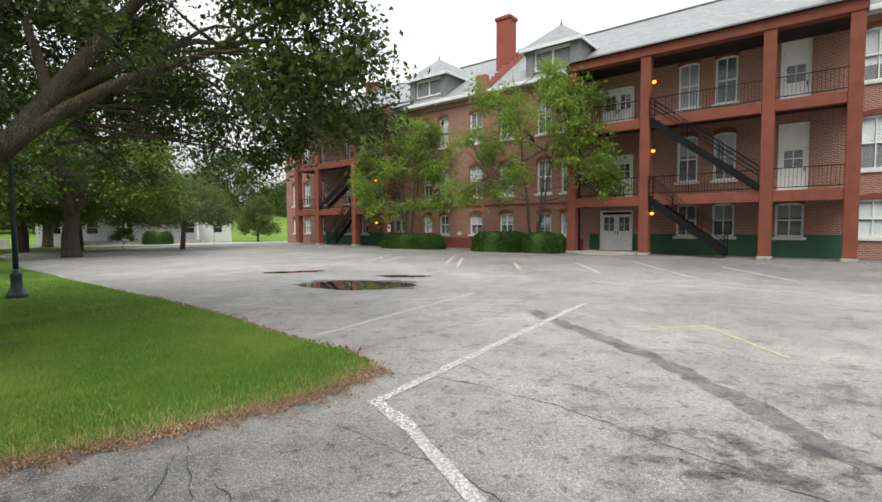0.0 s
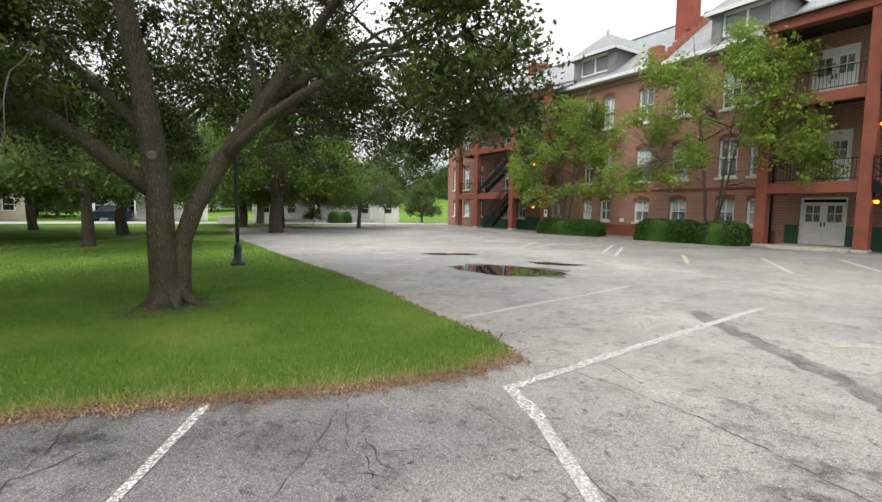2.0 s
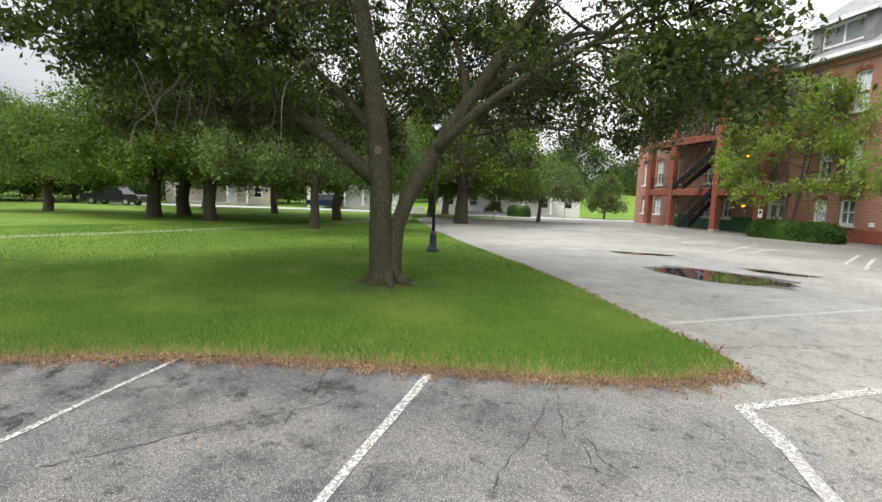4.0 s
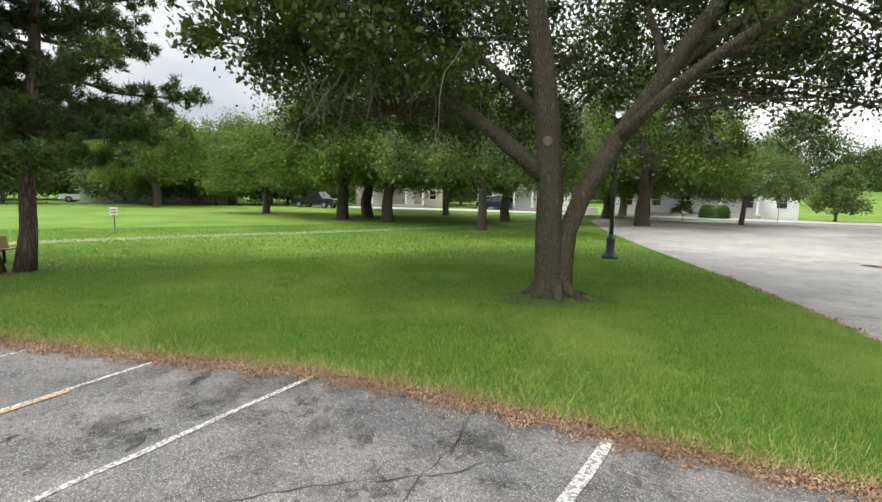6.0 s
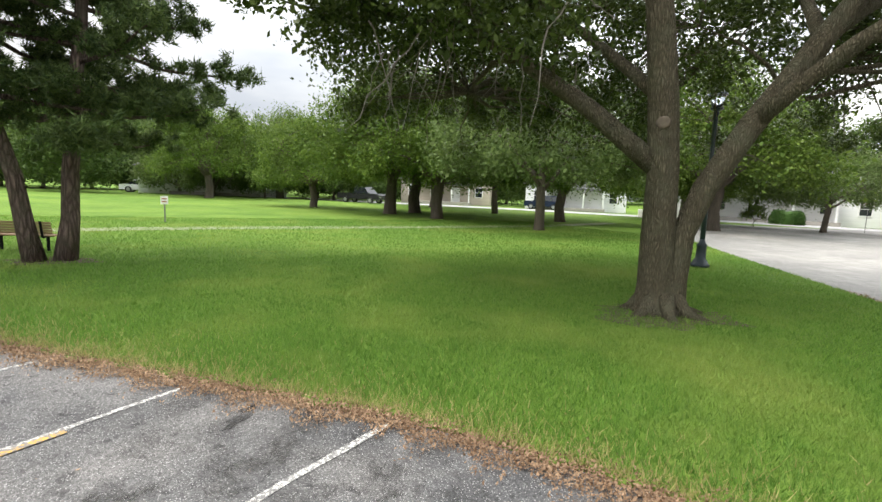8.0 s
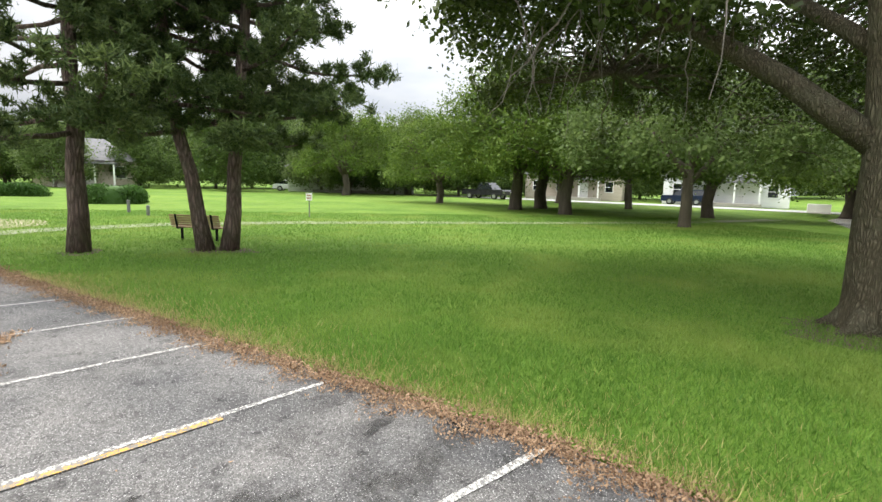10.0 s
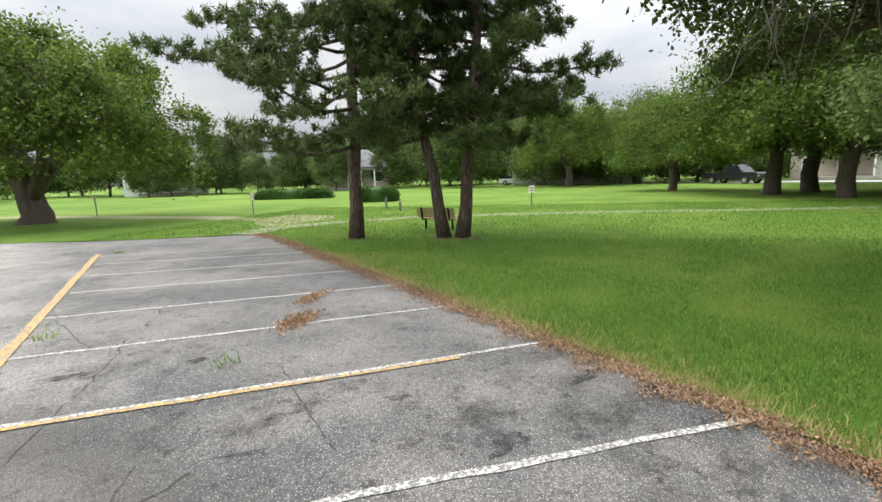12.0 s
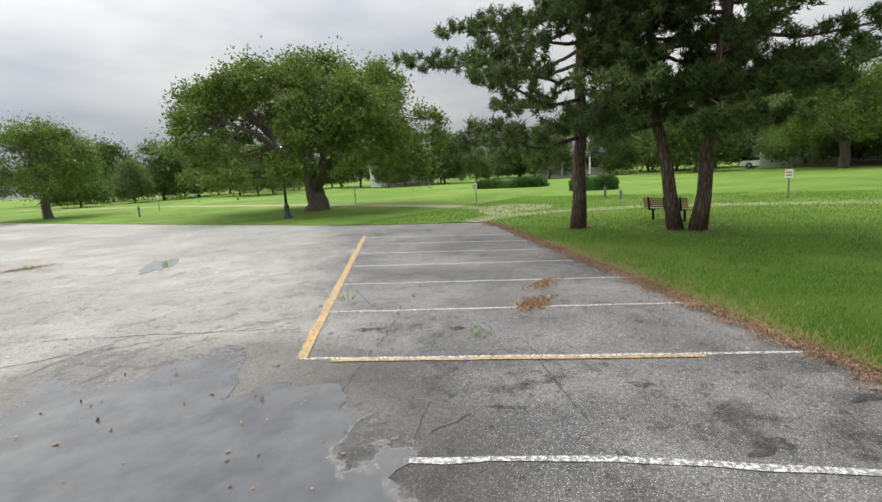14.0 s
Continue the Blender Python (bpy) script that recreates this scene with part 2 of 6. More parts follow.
def film_material():
    """A thin sheet of water on asphalt: smooth where it is deep enough, gritty and matt where the surface shows through."""
    m, nt, bsdf = nodes_of("shallow_water_film")
    co = nt.nodes.new("ShaderNodeTexCoord").outputs["Object"]
    mp, ln, mix = nt.nodes.new("ShaderNodeMapping"), nt.nodes.new("ShaderNodeVectorMath"), nt.nodes.new("ShaderNodeMath")
    mp.inputs["Location"].default_value, mp.inputs["Scale"].default_value = (1.653, 1.734, 0), (0.57, 0.51, 0)
    ln.operation, mix.operation = "LENGTH", "MULTIPLY_ADD"
    mix.inputs[1].default_value = -0.35
    nt.links.new(co, mp.inputs["Vector"])
    nt.links.new(mp.outputs["Vector"], ln.inputs[0])
    nt.links.new(ln.outputs["Value"], mix.inputs[0])
    nt.links.new(noise_of(nt, co, 1.5, 7, 0.65), mix.inputs[2])
    deep = ramp(nt, mix.outputs[0], 0.12, 0.2)
    nt.links.new(ramp(nt, mix.outputs[0], 0.09, 0.15), bsdf.inputs["Alpha"])
    grit = noise_of(nt, co, 85, 3, 0.7)
    wet = mixed(nt, ramp(nt, grit, 0.36, 0.64), (0.045, 0.045, 0.046), (0.115, 0.113, 0.112))
    silt = mixed(nt, ramp(nt, noise_of(nt, co, 3, 5, 0.6), 0.35, 0.7), (0.06, 0.06, 0.062), (0.12, 0.12, 0.12))
    nt.links.new(mixed(nt, deep, wet, silt), bsdf.inputs["Base Color"])
    nt.links.new(mixed(nt, deep, (0.5,) * 3, (0.03,) * 3), bsdf.inputs["Roughness"])
    bsdf.inputs["Specular IOR Level"].default_value = 0.8
    b = node(nt, "ShaderNodeBump", Distance=0.006)
    nt.links.new(mixed(nt, deep, (0.5,) * 3, (0.02,) * 3), b.inputs["Strength"])
    nt.links.new(grit, b.inputs["Height"])
    nt.links.new(b.outputs["Normal"], bsdf.inputs["Normal"])
    return m


def stain_material(name, dark, scale, low, high, most=0.85):
    """A dark stain that breaks up into the surface under it."""
    m, nt, bsdf = nodes_of(name)
    co = nt.nodes.new("ShaderNodeTexCoord").outputs["Object"]
    a = mixed(nt, ramp(nt, noise_of(nt, co, scale, 7, 0.68), low, high), (0,) * 3, (most,) * 3)
    a = mixed(nt, ramp(nt, noise_of(nt, co, 80, 3, 0.7), 0.3, 0.6), mixed(nt, 0.5, a, (0,) * 3), a)
    nt.links.new(a, bsdf.inputs["Alpha"])
    nt.links.new(mixed(nt, noise_of(nt, co, 70, 4), dark, tuple(2.2 * v for v in dark)), bsdf.inputs["Base Color"])
    bsdf.inputs["Roughness"].default_value = 0.8
    return m


def glowing(name, colour, strength):
    m, nt, bsdf = nodes_of(name)
    bsdf.inputs["Base Color"].default_value = (*colour, 1)
    bsdf.inputs["Emission Color"].default_value = (*colour, 1)
    bsdf.inputs["Emission Strength"].default_value = strength
    return m


def bark(name, dark, light, sx=9, depth=0.03):
    m, nt, bsdf = nodes_of(name)
    co = coords(nt, (1, 1, 0.2))
    ridge = node(nt, "ShaderNodeTexVoronoi", Scale=float(sx * 2))
    ridge.feature = "DISTANCE_TO_EDGE"
    wob = nt.nodes.new("ShaderNodeVectorMath")
    wob.operation = "MULTIPLY_ADD"
    wob.inputs[1].default_value = (0.12, 0.12, 0.12)
    tex = node(nt, "ShaderNodeTexNoise", Scale=6.0, Detail=4.0)
    nt.links.new(co, tex.inputs["Vector"])
    nt.links.new(tex.outputs["Color"], wob.inputs[0])
    nt.links.new(co, wob.inputs[2])
    nt.links.new(wob.outputs[0], ridge.inputs["Vector"])
    e = ramp(nt, ridge.outputs["Distance"], 0.0, 0.4)
    col = mixed(nt, e, dark, light)
    co2 = nt.nodes.new("ShaderNodeTexCoord").outputs["Object"]
    col = mixed(nt, ramp(nt, noise_of(nt, co2, 3, 6, 0.6), 0.45, 0.7), col, mixed(nt, 0.5, col, (0.13, 0.14, 0.09)))
    col = mixed(nt, ramp(nt, noise_of(nt, co2, 45, 4), 0.3, 0.7), mixed(nt, 0.4, col, dark), col)
    nt.links.new(col, bsdf.inputs["Base Color"])
    bsdf.inputs["Roughness"].default_value = 0.95
    bsdf.inputs["Specular IOR Level"].default_value = 0.15
    bumped(nt, bsdf, e, 0.9, depth)
    return m


M = dict(
    asphalt=asphalt_material(),
    lawn=lawn_material("lawn_turf"),
    concrete=plain("path_concrete", (0.17, 0.21, 0.1), (0.25, 0.265, 0.15), 0.9, dirt=(0.3, 0.27, 0.2)),
    kerb=plain("step_concrete", (0.27, 0.25, 0.22), (0.4, 0.38, 0.34), 0.9, dirt=(0.16, 0.15, 0.13)),
    road=plain("street_asphalt", (0.3, 0.3, 0.3), (0.42, 0.41, 0.4), 0.9),
    soil=plain("bare_soil", (0.06, 0.045, 0.03), (0.14, 0.1, 0.065), 0.95, 60, 6, 0.7, 0.03),
    dirt=plain("sandy_dirt", (0.2, 0.19, 0.1), (0.33, 0.3, 0.18), 0.95),
    white_paint=worn_paint("white_line_paint", (0.64, 0.625, 0.58), (0.17, 0.166, 0.16), 0.488),
    faded_paint=worn_paint("faded_line_paint", (0.5, 0.49, 0.46), (0.25, 0.24, 0.23), 0.49),
    yellow_paint=worn_paint("yellow_line_paint", (0.64, 0.36, 0.05), (0.19, 0.18, 0.165), 0.485),
    faded_yellow=worn_paint("faded_yellow_paint", (0.52, 0.44, 0.22), (0.28, 0.26, 0.23), 0.49),
    tar=plain("crack_sealer", (0.035, 0.035, 0.036), (0.09, 0.088, 0.085), 0.7, 25, 3, 0.3),
    seam=stain_material("dark_worn_seam", (0.05, 0.05, 0.051), 3.5, 0.25, 0.62, 0.6),
    pit=stain_material("broken_pit", (0.025, 0.024, 0.023), 9.0, 0.36, 0.56, 0.9),
    stain=stain_material("dark_oil_stain", (0.045, 0.043, 0.041), 3.2, 0.45, 0.68, 0.5),
    damp=plain("damp_asphalt", (0.035, 0.035, 0.035), (0.12, 0.115, 0.11), 0.85, 85, 2, 0.6, 0.008),
    water=water_material(),
    film=film_material(),
    brick=brickwork("red_brick", (0.12, 0.033, 0.02), (0.28, 0.092, 0.056), (0.42, 0.33, 0.27), 0.22, 0.082, 0.017),
    pier=plain("red_painted_brick", (0.14, 0.038, 0.022), (0.225, 0.066, 0.038), 0.85, 30, 1.5, 0.4, 0.01, dirt=(0.1, 0.04, 0.028)),
    green=plain("green_painted_brick", (0.012, 0.06, 0.028), (0.025, 0.1, 0.045), 0.6, 25, 1.5, 0.3, 0.01),
    slate=brickwork("grey_roof_slate", (0.21, 0.225, 0.235), (0.29, 0.3, 0.305), (0.12, 0.125, 0.13), 0.3, 0.2, 0.008, 0.65),
    white=plain("white_painted_wood", (0.68, 0.68, 0.66), (0.82, 0.82, 0.8), 0.5, 30, 1.5, 0.08, 0.005, dirt=(0.55, 0.54, 0.5)),
    gutter=plain("white_gutter_paint", (0.62, 0.64, 0.65), (0.78, 0.79, 0.8), 0.5, 20, 1, 0.05),
    dormer_side=plain("grey_slate_cheek", (0.13, 0.135, 0.14), (0.24, 0.24, 0.24), 0.75, 12, 3, 0.4, 0.02),
    chimney=plain("red_roughcast", (0.24, 0.055, 0.038), (0.31, 0.082, 0.056), 0.85, 40, 1.2, 0.4),
    coping=plain("red_stone_coping", (0.25, 0.08, 0.055), (0.32, 0.12, 0.08), 0.8, 30, 2, 0.3),
    # near-black base colour carries the deep shade under the porch floors
    ceiling=plain("shade_toned_porch_soffit", (0.02, 0.016, 0.014), (0.045, 0.035, 0.03), 0.9, 20, 2, 0.2),
    iron=plain("black_painted_iron", (0.006, 0.006, 0.007), (0.014, 0.014, 0.016), 0.75, 40, 4, 0.1, 0.004),
    lamp_post=plain("dark_blue_green_cast_iron", (0.012, 0.022, 0.03), (0.03, 0.045, 0.058), 0.4, 40, 4, 0.15, 0.004),
    blind=plain("pale_window_blind", (0.66, 0.68, 0.67), (0.78, 0.79, 0.78), 0.8, 10, 1.2, 0.05),
    # near-black colour stands for the darkness of unlit rooms
    dark=plain("unlit_room_tone", (0.015, 0.016, 0.018), (0.04, 0.042, 0.045), 0.9, 3, 1, 0),
    glass=glass_material(),
    orange_lamp=glowing("orange_sodium_glow", (1.0, 0.24, 0.02), 2.6),
    stone=plain("pale_window_sill_stone", (0.55, 0.54, 0.5), (0.7, 0.69, 0.65), 0.8, 30, 3, 0.2),
    oak_bark=bark("furrowed_grey_bark", (0.066, 0.056, 0.036), (0.185, 0.16, 0.108), 20, 0.025),
    pine_bark=bark("scaly_pine_bark", (0.07, 0.05, 0.042), (0.25, 0.185, 0.155), 8, 0.04),
    far_bark=plain("brown_bark", (0.05, 0.04, 0.032), (0.13, 0.105, 0.08), 0.95, 12, 2, 0.6, 0.05, stretch=(1, 1, 0.2)),
    wound=plain("healed_branch_wound", (0.1, 0.08, 0.058), (0.17, 0.135, 0.098), 0.9, 20, 4, 0.4),
    oak_leaf=leafy("oak_leaf", (0.028, 0.048, 0.01), (0.11, 0.15, 0.034), 0.36, 0.25),
    locust_leaf=leafy("light_green_leaf", (0.12, 0.19, 0.028), (0.3, 0.41, 0.08), 0.5, 0.5),
    far_leaf=leafy("broad_leaf", (0.042, 0.09, 0.012), (0.185, 0.26, 0.045), 0.5, 0.35),
    grey_leaf=leafy("grey_green_leaf", (0.075, 0.12, 0.035), (0.185, 0.245, 0.08), 0.5, 0.45),
    hedge_leaf=leafy("hedge_leaf", (0.035, 0.085, 0.016), (0.1, 0.19, 0.04), 0.45),
    needle=leafy("pine_needle", (0.025, 0.052, 0.016), (0.15, 0.2, 0.06), 0.5, 0.3),
    grass=leafy("grass_blade", (0.06, 0.152, 0.022), (0.22, 0.365, 0.065), 0.5, 0.45, (0.36, 0.4, 0.11)),
    wood_leaf=leafy("shaded_wood_leaf", (0.028, 0.06, 0.012), (0.125, 0.185, 0.04), 0.55, 0.35),
    dry_grass=leafy("dry_grass_blade", (0.3, 0.27, 0.1), (0.5, 0.44, 0.2), 0.7, 0.3),
    litter=leafy("fallen_brown_leaf", (0.13, 0.075, 0.044), (0.5, 0.345, 0.215), 0.8, 0.1),
    dead_twig=plain("bare_dead_twig", (0.12, 0.105, 0.085), (0.23, 0.205, 0.17), 0.9, 20, 3, 0.2),
    siding=plain("white_clapboard", (0.66, 0.67, 0.66), (0.8, 0.8, 0.79), 0.6, 8, 0.8, 0.1, stretch=(0.2, 0.2, 4)),
    tan_siding=plain("tan_siding", (0.36, 0.31, 0.25), (0.48, 0.42, 0.35), 0.7, 8, 0.8, 0.1, stretch=(0.2, 0.2, 4)),
    shingle=plain("grey_roof_shingle", (0.1, 0.1, 0.105), (0.2, 0.2, 0.2), 0.85, 14, 2, 0.3),
    bench_wood=plain("weathered_bench_slat", (0.2, 0.12, 0.06), (0.34, 0.21, 0.11), 0.65, 25, 3, 0.2, 0.004, stretch=(0.2, 1, 1)),
    sign_face=plain("white_sign_face", (0.7, 0.68, 0.68), (0.82, 0.8, 0.8), 0.5, 20, 3, 0),
    post=plain("grey_metal_post", (0.12, 0.12, 0.12), (0.25, 0.25, 0.25), 0.5, 30, 3, 0.1, metal=0.5),
    navy=plain("dark_blue_car_paint", (0.008, 0.014, 0.03), (0.012, 0.022, 0.05), 0.25, 20, 2, 0),
    black_paint=plain("black_car_paint", (0.008, 0.008, 0.009), (0.014, 0.014, 0.016), 0.25, 20, 2, 0),
    white_car=plain("white_car_paint", (0.7, 0.71, 0.72), (0.78, 0.79, 0.8), 0.25, 20, 2, 0),
    tyre=plain("tyre_rubber", (0.012, 0.012, 0.012), (0.025, 0.025, 0.025), 0.8, 20, 2, 0.1),
    rim=plain("alloy_rim", (0.35, 0.36, 0.37), (0.5, 0.5, 0.52), 0.35, 20, 2, 0, metal=0.8),
    car_glass=plain("tinted_car_glass", (0.01, 0.012, 0.014), (0.02, 0.024, 0.028), 0.06, 5, 1, 0),
    red_brick_low=plain("low_red_brick", (0.26, 0.08, 0.05), (0.36, 0.13, 0.08), 0.85, 20, 2, 0.3),
)


for key in ("iron", "ceiling", "tar"):
    M[key].node_tree.nodes["Principled BSDF"].inputs["Specular IOR Level"].default_value = 0.12


# ---- building blocks ----
class Shape:
    """Gathers vertices and faces of one mesh."""

    def __init__(self):
        self.v, self.f = [], []

    def add(self, verts, faces):
        k = len(self.v)
        self.v += [tuple(map(float, p)) for p in verts]
        self.f += [tuple(i + k for i in f) for f in faces]
        return self

    def quad(self, a, b, c, d):
        return self.add((a, b, c, d), ((0, 1, 2, 3),))

    def box(self, x0, x1, y0, y1, z0, z1, cut=0.0):
        """A box; cut: the width of its chamfered upright and level edges."""
        c = min(cut, (x1 - x0) / 3, (y1 - y0) / 3, (z1 - z0) / 3)
        if c <= 0:
            v = [(x, y, z) for z in (z0, z1) for y in (y0, y1) for x in (x0, x1)]
            return self.add(v, ((0, 2, 3, 1), (4, 5, 7, 6), (0, 1, 5, 4), (2, 6, 7, 3), (0, 4, 6, 2), (1, 3, 7, 5)))
        ring = lambda i, z: [(x0 + i + c, y0 + i, z), (x1 - i - c, y0 + i, z), (x1 - i, y0 + i + c, z), (x1 - i, y1 - i - c, z),
                             (x1 - i - c, y1 - i, z), (x0 + i + c, y1 - i, z), (x0 + i, y1 - i - c, z), (x0 + i, y0 + i + c, z)]
        v = ring(c * 0.6, z0) + ring(0, z0 + c) + ring(0, z1 - c) + ring(c * 0.6, z1)
        f = [tuple(range(7, -1, -1)), tuple(range(24, 32))]
        f += [(r * 8 + i, r * 8 + (i + 1) % 8, r * 8 + 8 + (i + 1) % 8, r * 8 + 8 + i) for r in range(3) for i in range(8)]
        return self.add(v, f)

    def tube(self, path, radii, sides=8, caps=True, lumpy=0.0, seed=0):
        """A tapered tube along a path."""
        path = [Vector(p) for p in path]
        rng = np.random.default_rng(seed)
        wob = 1 + lumpy * rng.standard_normal((len(path), sides))
        v, side = [], None
        for i, p in enumerate(path):
            way = (path[min(i + 1, len(path) - 1)] - path[max(i - 1, 0)]).normalized()
            if side is None:
                side = way.orthogonal().normalized()
            side = (side - way * side.dot(way)).normalized()
            up = way.cross(side)
            for j in range(sides):
                a = 2 * math.pi * j / sides
                v.append(p + (side * math.cos(a) + up * math.sin(a)) * radii[i] * wob[i, j])
        f = [(i * sides + j, i * sides + (j + 1) % sides, (i + 1) * sides + (j + 1) % sides, (i + 1) * sides + j)
             for i in range(len(path) - 1) for j in range(sides)]
        if caps:
            f += [tuple(range(sides - 1, -1, -1)), tuple(range((len(path) - 1) * sides, len(path) * sides))]
        return self.add(v, f)

    def turned(self, profile, sides=16, x=0, y=0):
        """A lathe shape: profile of (radius, height)."""
        v = [(x + r * math.cos(2 * math.pi * j / sides), y + r * math.sin(2 * math.pi * j / sides), z) for r, z in profile for j in range(sides)]
        n = len(profile)
        f = [(i * sides + j, i * sides + (j + 1) % sides, (i + 1) * sides + (j + 1) % sides, (i + 1) * sides + j) for i in range(n - 1) for j in range(sides)]
        f += [tuple(range(sides - 1, -1, -1)), tuple(range((n - 1) * sides, n * sides))]
        return self.add(v, f)

    def mesh(self, name, smooth=False):
        me = bpy.data.meshes.new(name)
        me.from_pydata(self.v, [], self.f)
        if smooth:
            me.polygons.foreach_set("use_smooth", [True] * len(me.polygons))
        me.update()
        return me


def part(name, shape, material, parent=None, label="", smooth=False):
    """Links a shape as ONE mesh object, under a thing or under a part."""
    me = shape.mesh(name, smooth) if isinstance(shape, Shape) else shape
    if not me.materials:
        me.materials.append(material)
    ob = new(name, me)
    if parent:
        ob.parent = parent
    return tagged(ob, label)


def thing(name, m, label, category, group=""):
    ob = new(name)
    ob.empty_display_size = 0.2
    ob.matrix_world = m
    return tagged(ob, label, category, group)


def numbers_mesh(name, verts, faces, material):
    """A mesh from number arrays, for leaves and grass; faces all have one number of corners."""
    me = bpy.data.meshes.new(name)
    verts, faces = np.asarray(verts, np.float32), np.asarray(faces, np.int32)
    me.vertices.add(len(verts))
    me.vertices.foreach_set("co", verts.ravel())
    me.loops.add(faces.size)
    me.loops.foreach_set("vertex_index", faces.ravel())
    me.polygons.add(len(faces))
    me.polygons.foreach_set("loop_start", np.arange(0, faces.size, faces.shape[1], dtype=np.int32))
    me.update(calc_edges=True)
    me.materials.append(material)
    return me


def leaves(name, centres, size, material, rng, flat=0.5, long=1.5, vary=0.35):
    """One small pointed leaf at each centre."""
    n = len(centres)
    d = rng.standard_normal((n, 3))
    d /= np.linalg.norm(d, axis=1, keepdims=True)
    up = rng.standard_normal((n, 3)) + np.array([0, 0, flat * 3])
    side = np.cross(d, up)
    side /= np.linalg.norm(side, axis=1, keepdims=True) + 1e-9
    s = (size * (1 + vary * rng.standard_normal(n))).clip(size * 0.4, size * 2)[:, None]
    d, side = d * s * long * 0.5, side * s * 0.5
    nrm = np.cross(d, side)
    nrm /= np.linalg.norm(nrm, axis=1, keepdims=True) + 1e-9
    v = np.stack([centres - d, centres + side * 0.9 - d * 0.1 + nrm * s * 0.1, centres + d, centres - side * 0.9 - d * 0.1 + nrm * s * 0.1], 1)
    return numbers_mesh(name, v.reshape(-1, 3), np.arange(4 * n).reshape(n, 4), material)


def ragged(points, step, rough, seed, closed=False):
    """A line through the points, cut into steps and pushed about sideways."""
    rng = np.random.default_rng(seed)
    pts = [np.array(p, float) for p in points]
    if closed:
        pts.append(pts[0])
    out = []
    for a, b in zip(pts, pts[1:]):
        n = max(1, int(np.linalg.norm(b - a) / step))
        t = b - a
        nrm = np.array([-t[1], t[0]]) / (np.linalg.norm(t) + 1e-9)
        for i in range(n):
            out.append(a + t * i / n + nrm * rng.normal(0, rough))
    if not closed:
        out.append(pts[-1])
    return out


def flat_area(name, outline, z, material, parent=None, label="", thick=0.0):
    """A level sheet with the given outline."""
    bm = bmesh.new()
    face = bm.faces.new([bm.verts.new((p[0], p[1], z)) for p in outline])
    if face.normal.z < 0 or face.calc_area() and sum(a[0] * b[1] - b[0] * a[1] for a, b in zip(outline, [*outline[1:], outline[0]])) < 0:
        face.normal_flip()
    if thick:
        made = bmesh.ops.extrude_face_region(bm, geom=[face])
        bmesh.ops.translate(bm, vec=(0, 0, -thick), verts=[v for v in made["geom"] if isinstance(v, bmesh.types.BMVert)])
        bmesh.ops.recalc_face_normals(bm, faces=bm.faces)
    bmesh.ops.triangulate(bm, faces=[f for f in bm.faces if len(f.verts) > 4])
    me = bpy.data.meshes.new(name)
    bm.to_mesh(me)
    bm.free()
    return part(name, me, material, parent, label)


def star_area(name, outline, z, material):
    """A level sheet spanned from its middle, for outlines seen whole from there."""
    mid = np.mean([np.array(p) for p in outline], axis=0)
    n = len(outline)
    turn = sum(a[0] * b[1] - b[0] * a[1] for a, b in zip(outline, [*outline[1:], outline[0]]))
    ring = outline if turn > 0 else outline[::-1]
    return part(name, Shape().add([(*mid, z)] + [(p[0], p[1], z) for p in ring], [(0, 1 + i, 1 + (i + 1) % n) for i in range(n)]), material)


def strip(points, width, z, seed=0, rough=0.0, vary=0.0):
    """A flat band along a line."""
    rng = np.random.default_rng(seed)
    s = Shape()
    pts = [np.array(p, float) for p in points]
    v = []
    for i, p in enumerate(pts):
        t = pts[min(i + 1, len(pts) - 1)] - pts[max(i - 1, 0)]
        nrm = np.array([-t[1], t[0]]) / (np.linalg.norm(t) + 1e-9)
        w = width * 0.5 * max(0.25, 1 + vary * rng.normal())
        o = rng.normal(0, rough) if rough else 0
        v += [(*(p + nrm * (w + o)), z), (*(p - nrm * (w - o)), z)]
    return s.add(v, [(2 * i, 2 * i + 1, 2 * i + 3, 2 * i + 2) for i in range(len(pts) - 1)])


# ---- the ground ----
ground = part("ground", Shape().quad((-700, -700, -0.03), (700, -700, -0.03), (700, 700, -0.03), (-700, 700, -0.03)), M["lawn"])
tagged(ground, "mown green park grass reaching to the distance", "ground", kind="structure")

EDGE_STALLS = [(-1.0, 4.25), (-1.52, 3.48), (-2.45, 2.8), (-3.46, 2.24), (-4.55, 1.62), (-5.6, 0.9), (-6.74, -0.22), (-7.77, -1.25), (-8.72, -2.14),
               (-9.65, -3.1), (-10.55, -3.95), (-11.9, -5.25), (-13.2, -6.5), (-14.2, -7.8)]
EDGE_DRIVE = [(-1.0, 4.25), (-1.42, 5.0), (-2.35, 5.85), (-4.0, 7.75), (-6.7, 10.4), (-10.6, 13.95), (-16.75, 19.9), (-24.5, 28.5)]
LOT = EDGE_DRIVE[::-1][:-1] + EDGE_STALLS + [(-13.3, -10.0), (-12.7, -12.0), (-11.5, -20.6), (-9.7, -36.7), (-8.0, -70.0), (60.0, -70.0), (60.0, 10.0), (30.0, 44.0),
                                           (-8.0, 66.0), (-17.5, 52.0), (-20.0, 44.0), (-27.0, 33.0)]
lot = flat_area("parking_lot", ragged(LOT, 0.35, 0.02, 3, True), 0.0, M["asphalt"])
tagged(lot, "worn grey asphalt parking lot with stains and cracks", "parking lot", kind="structure")

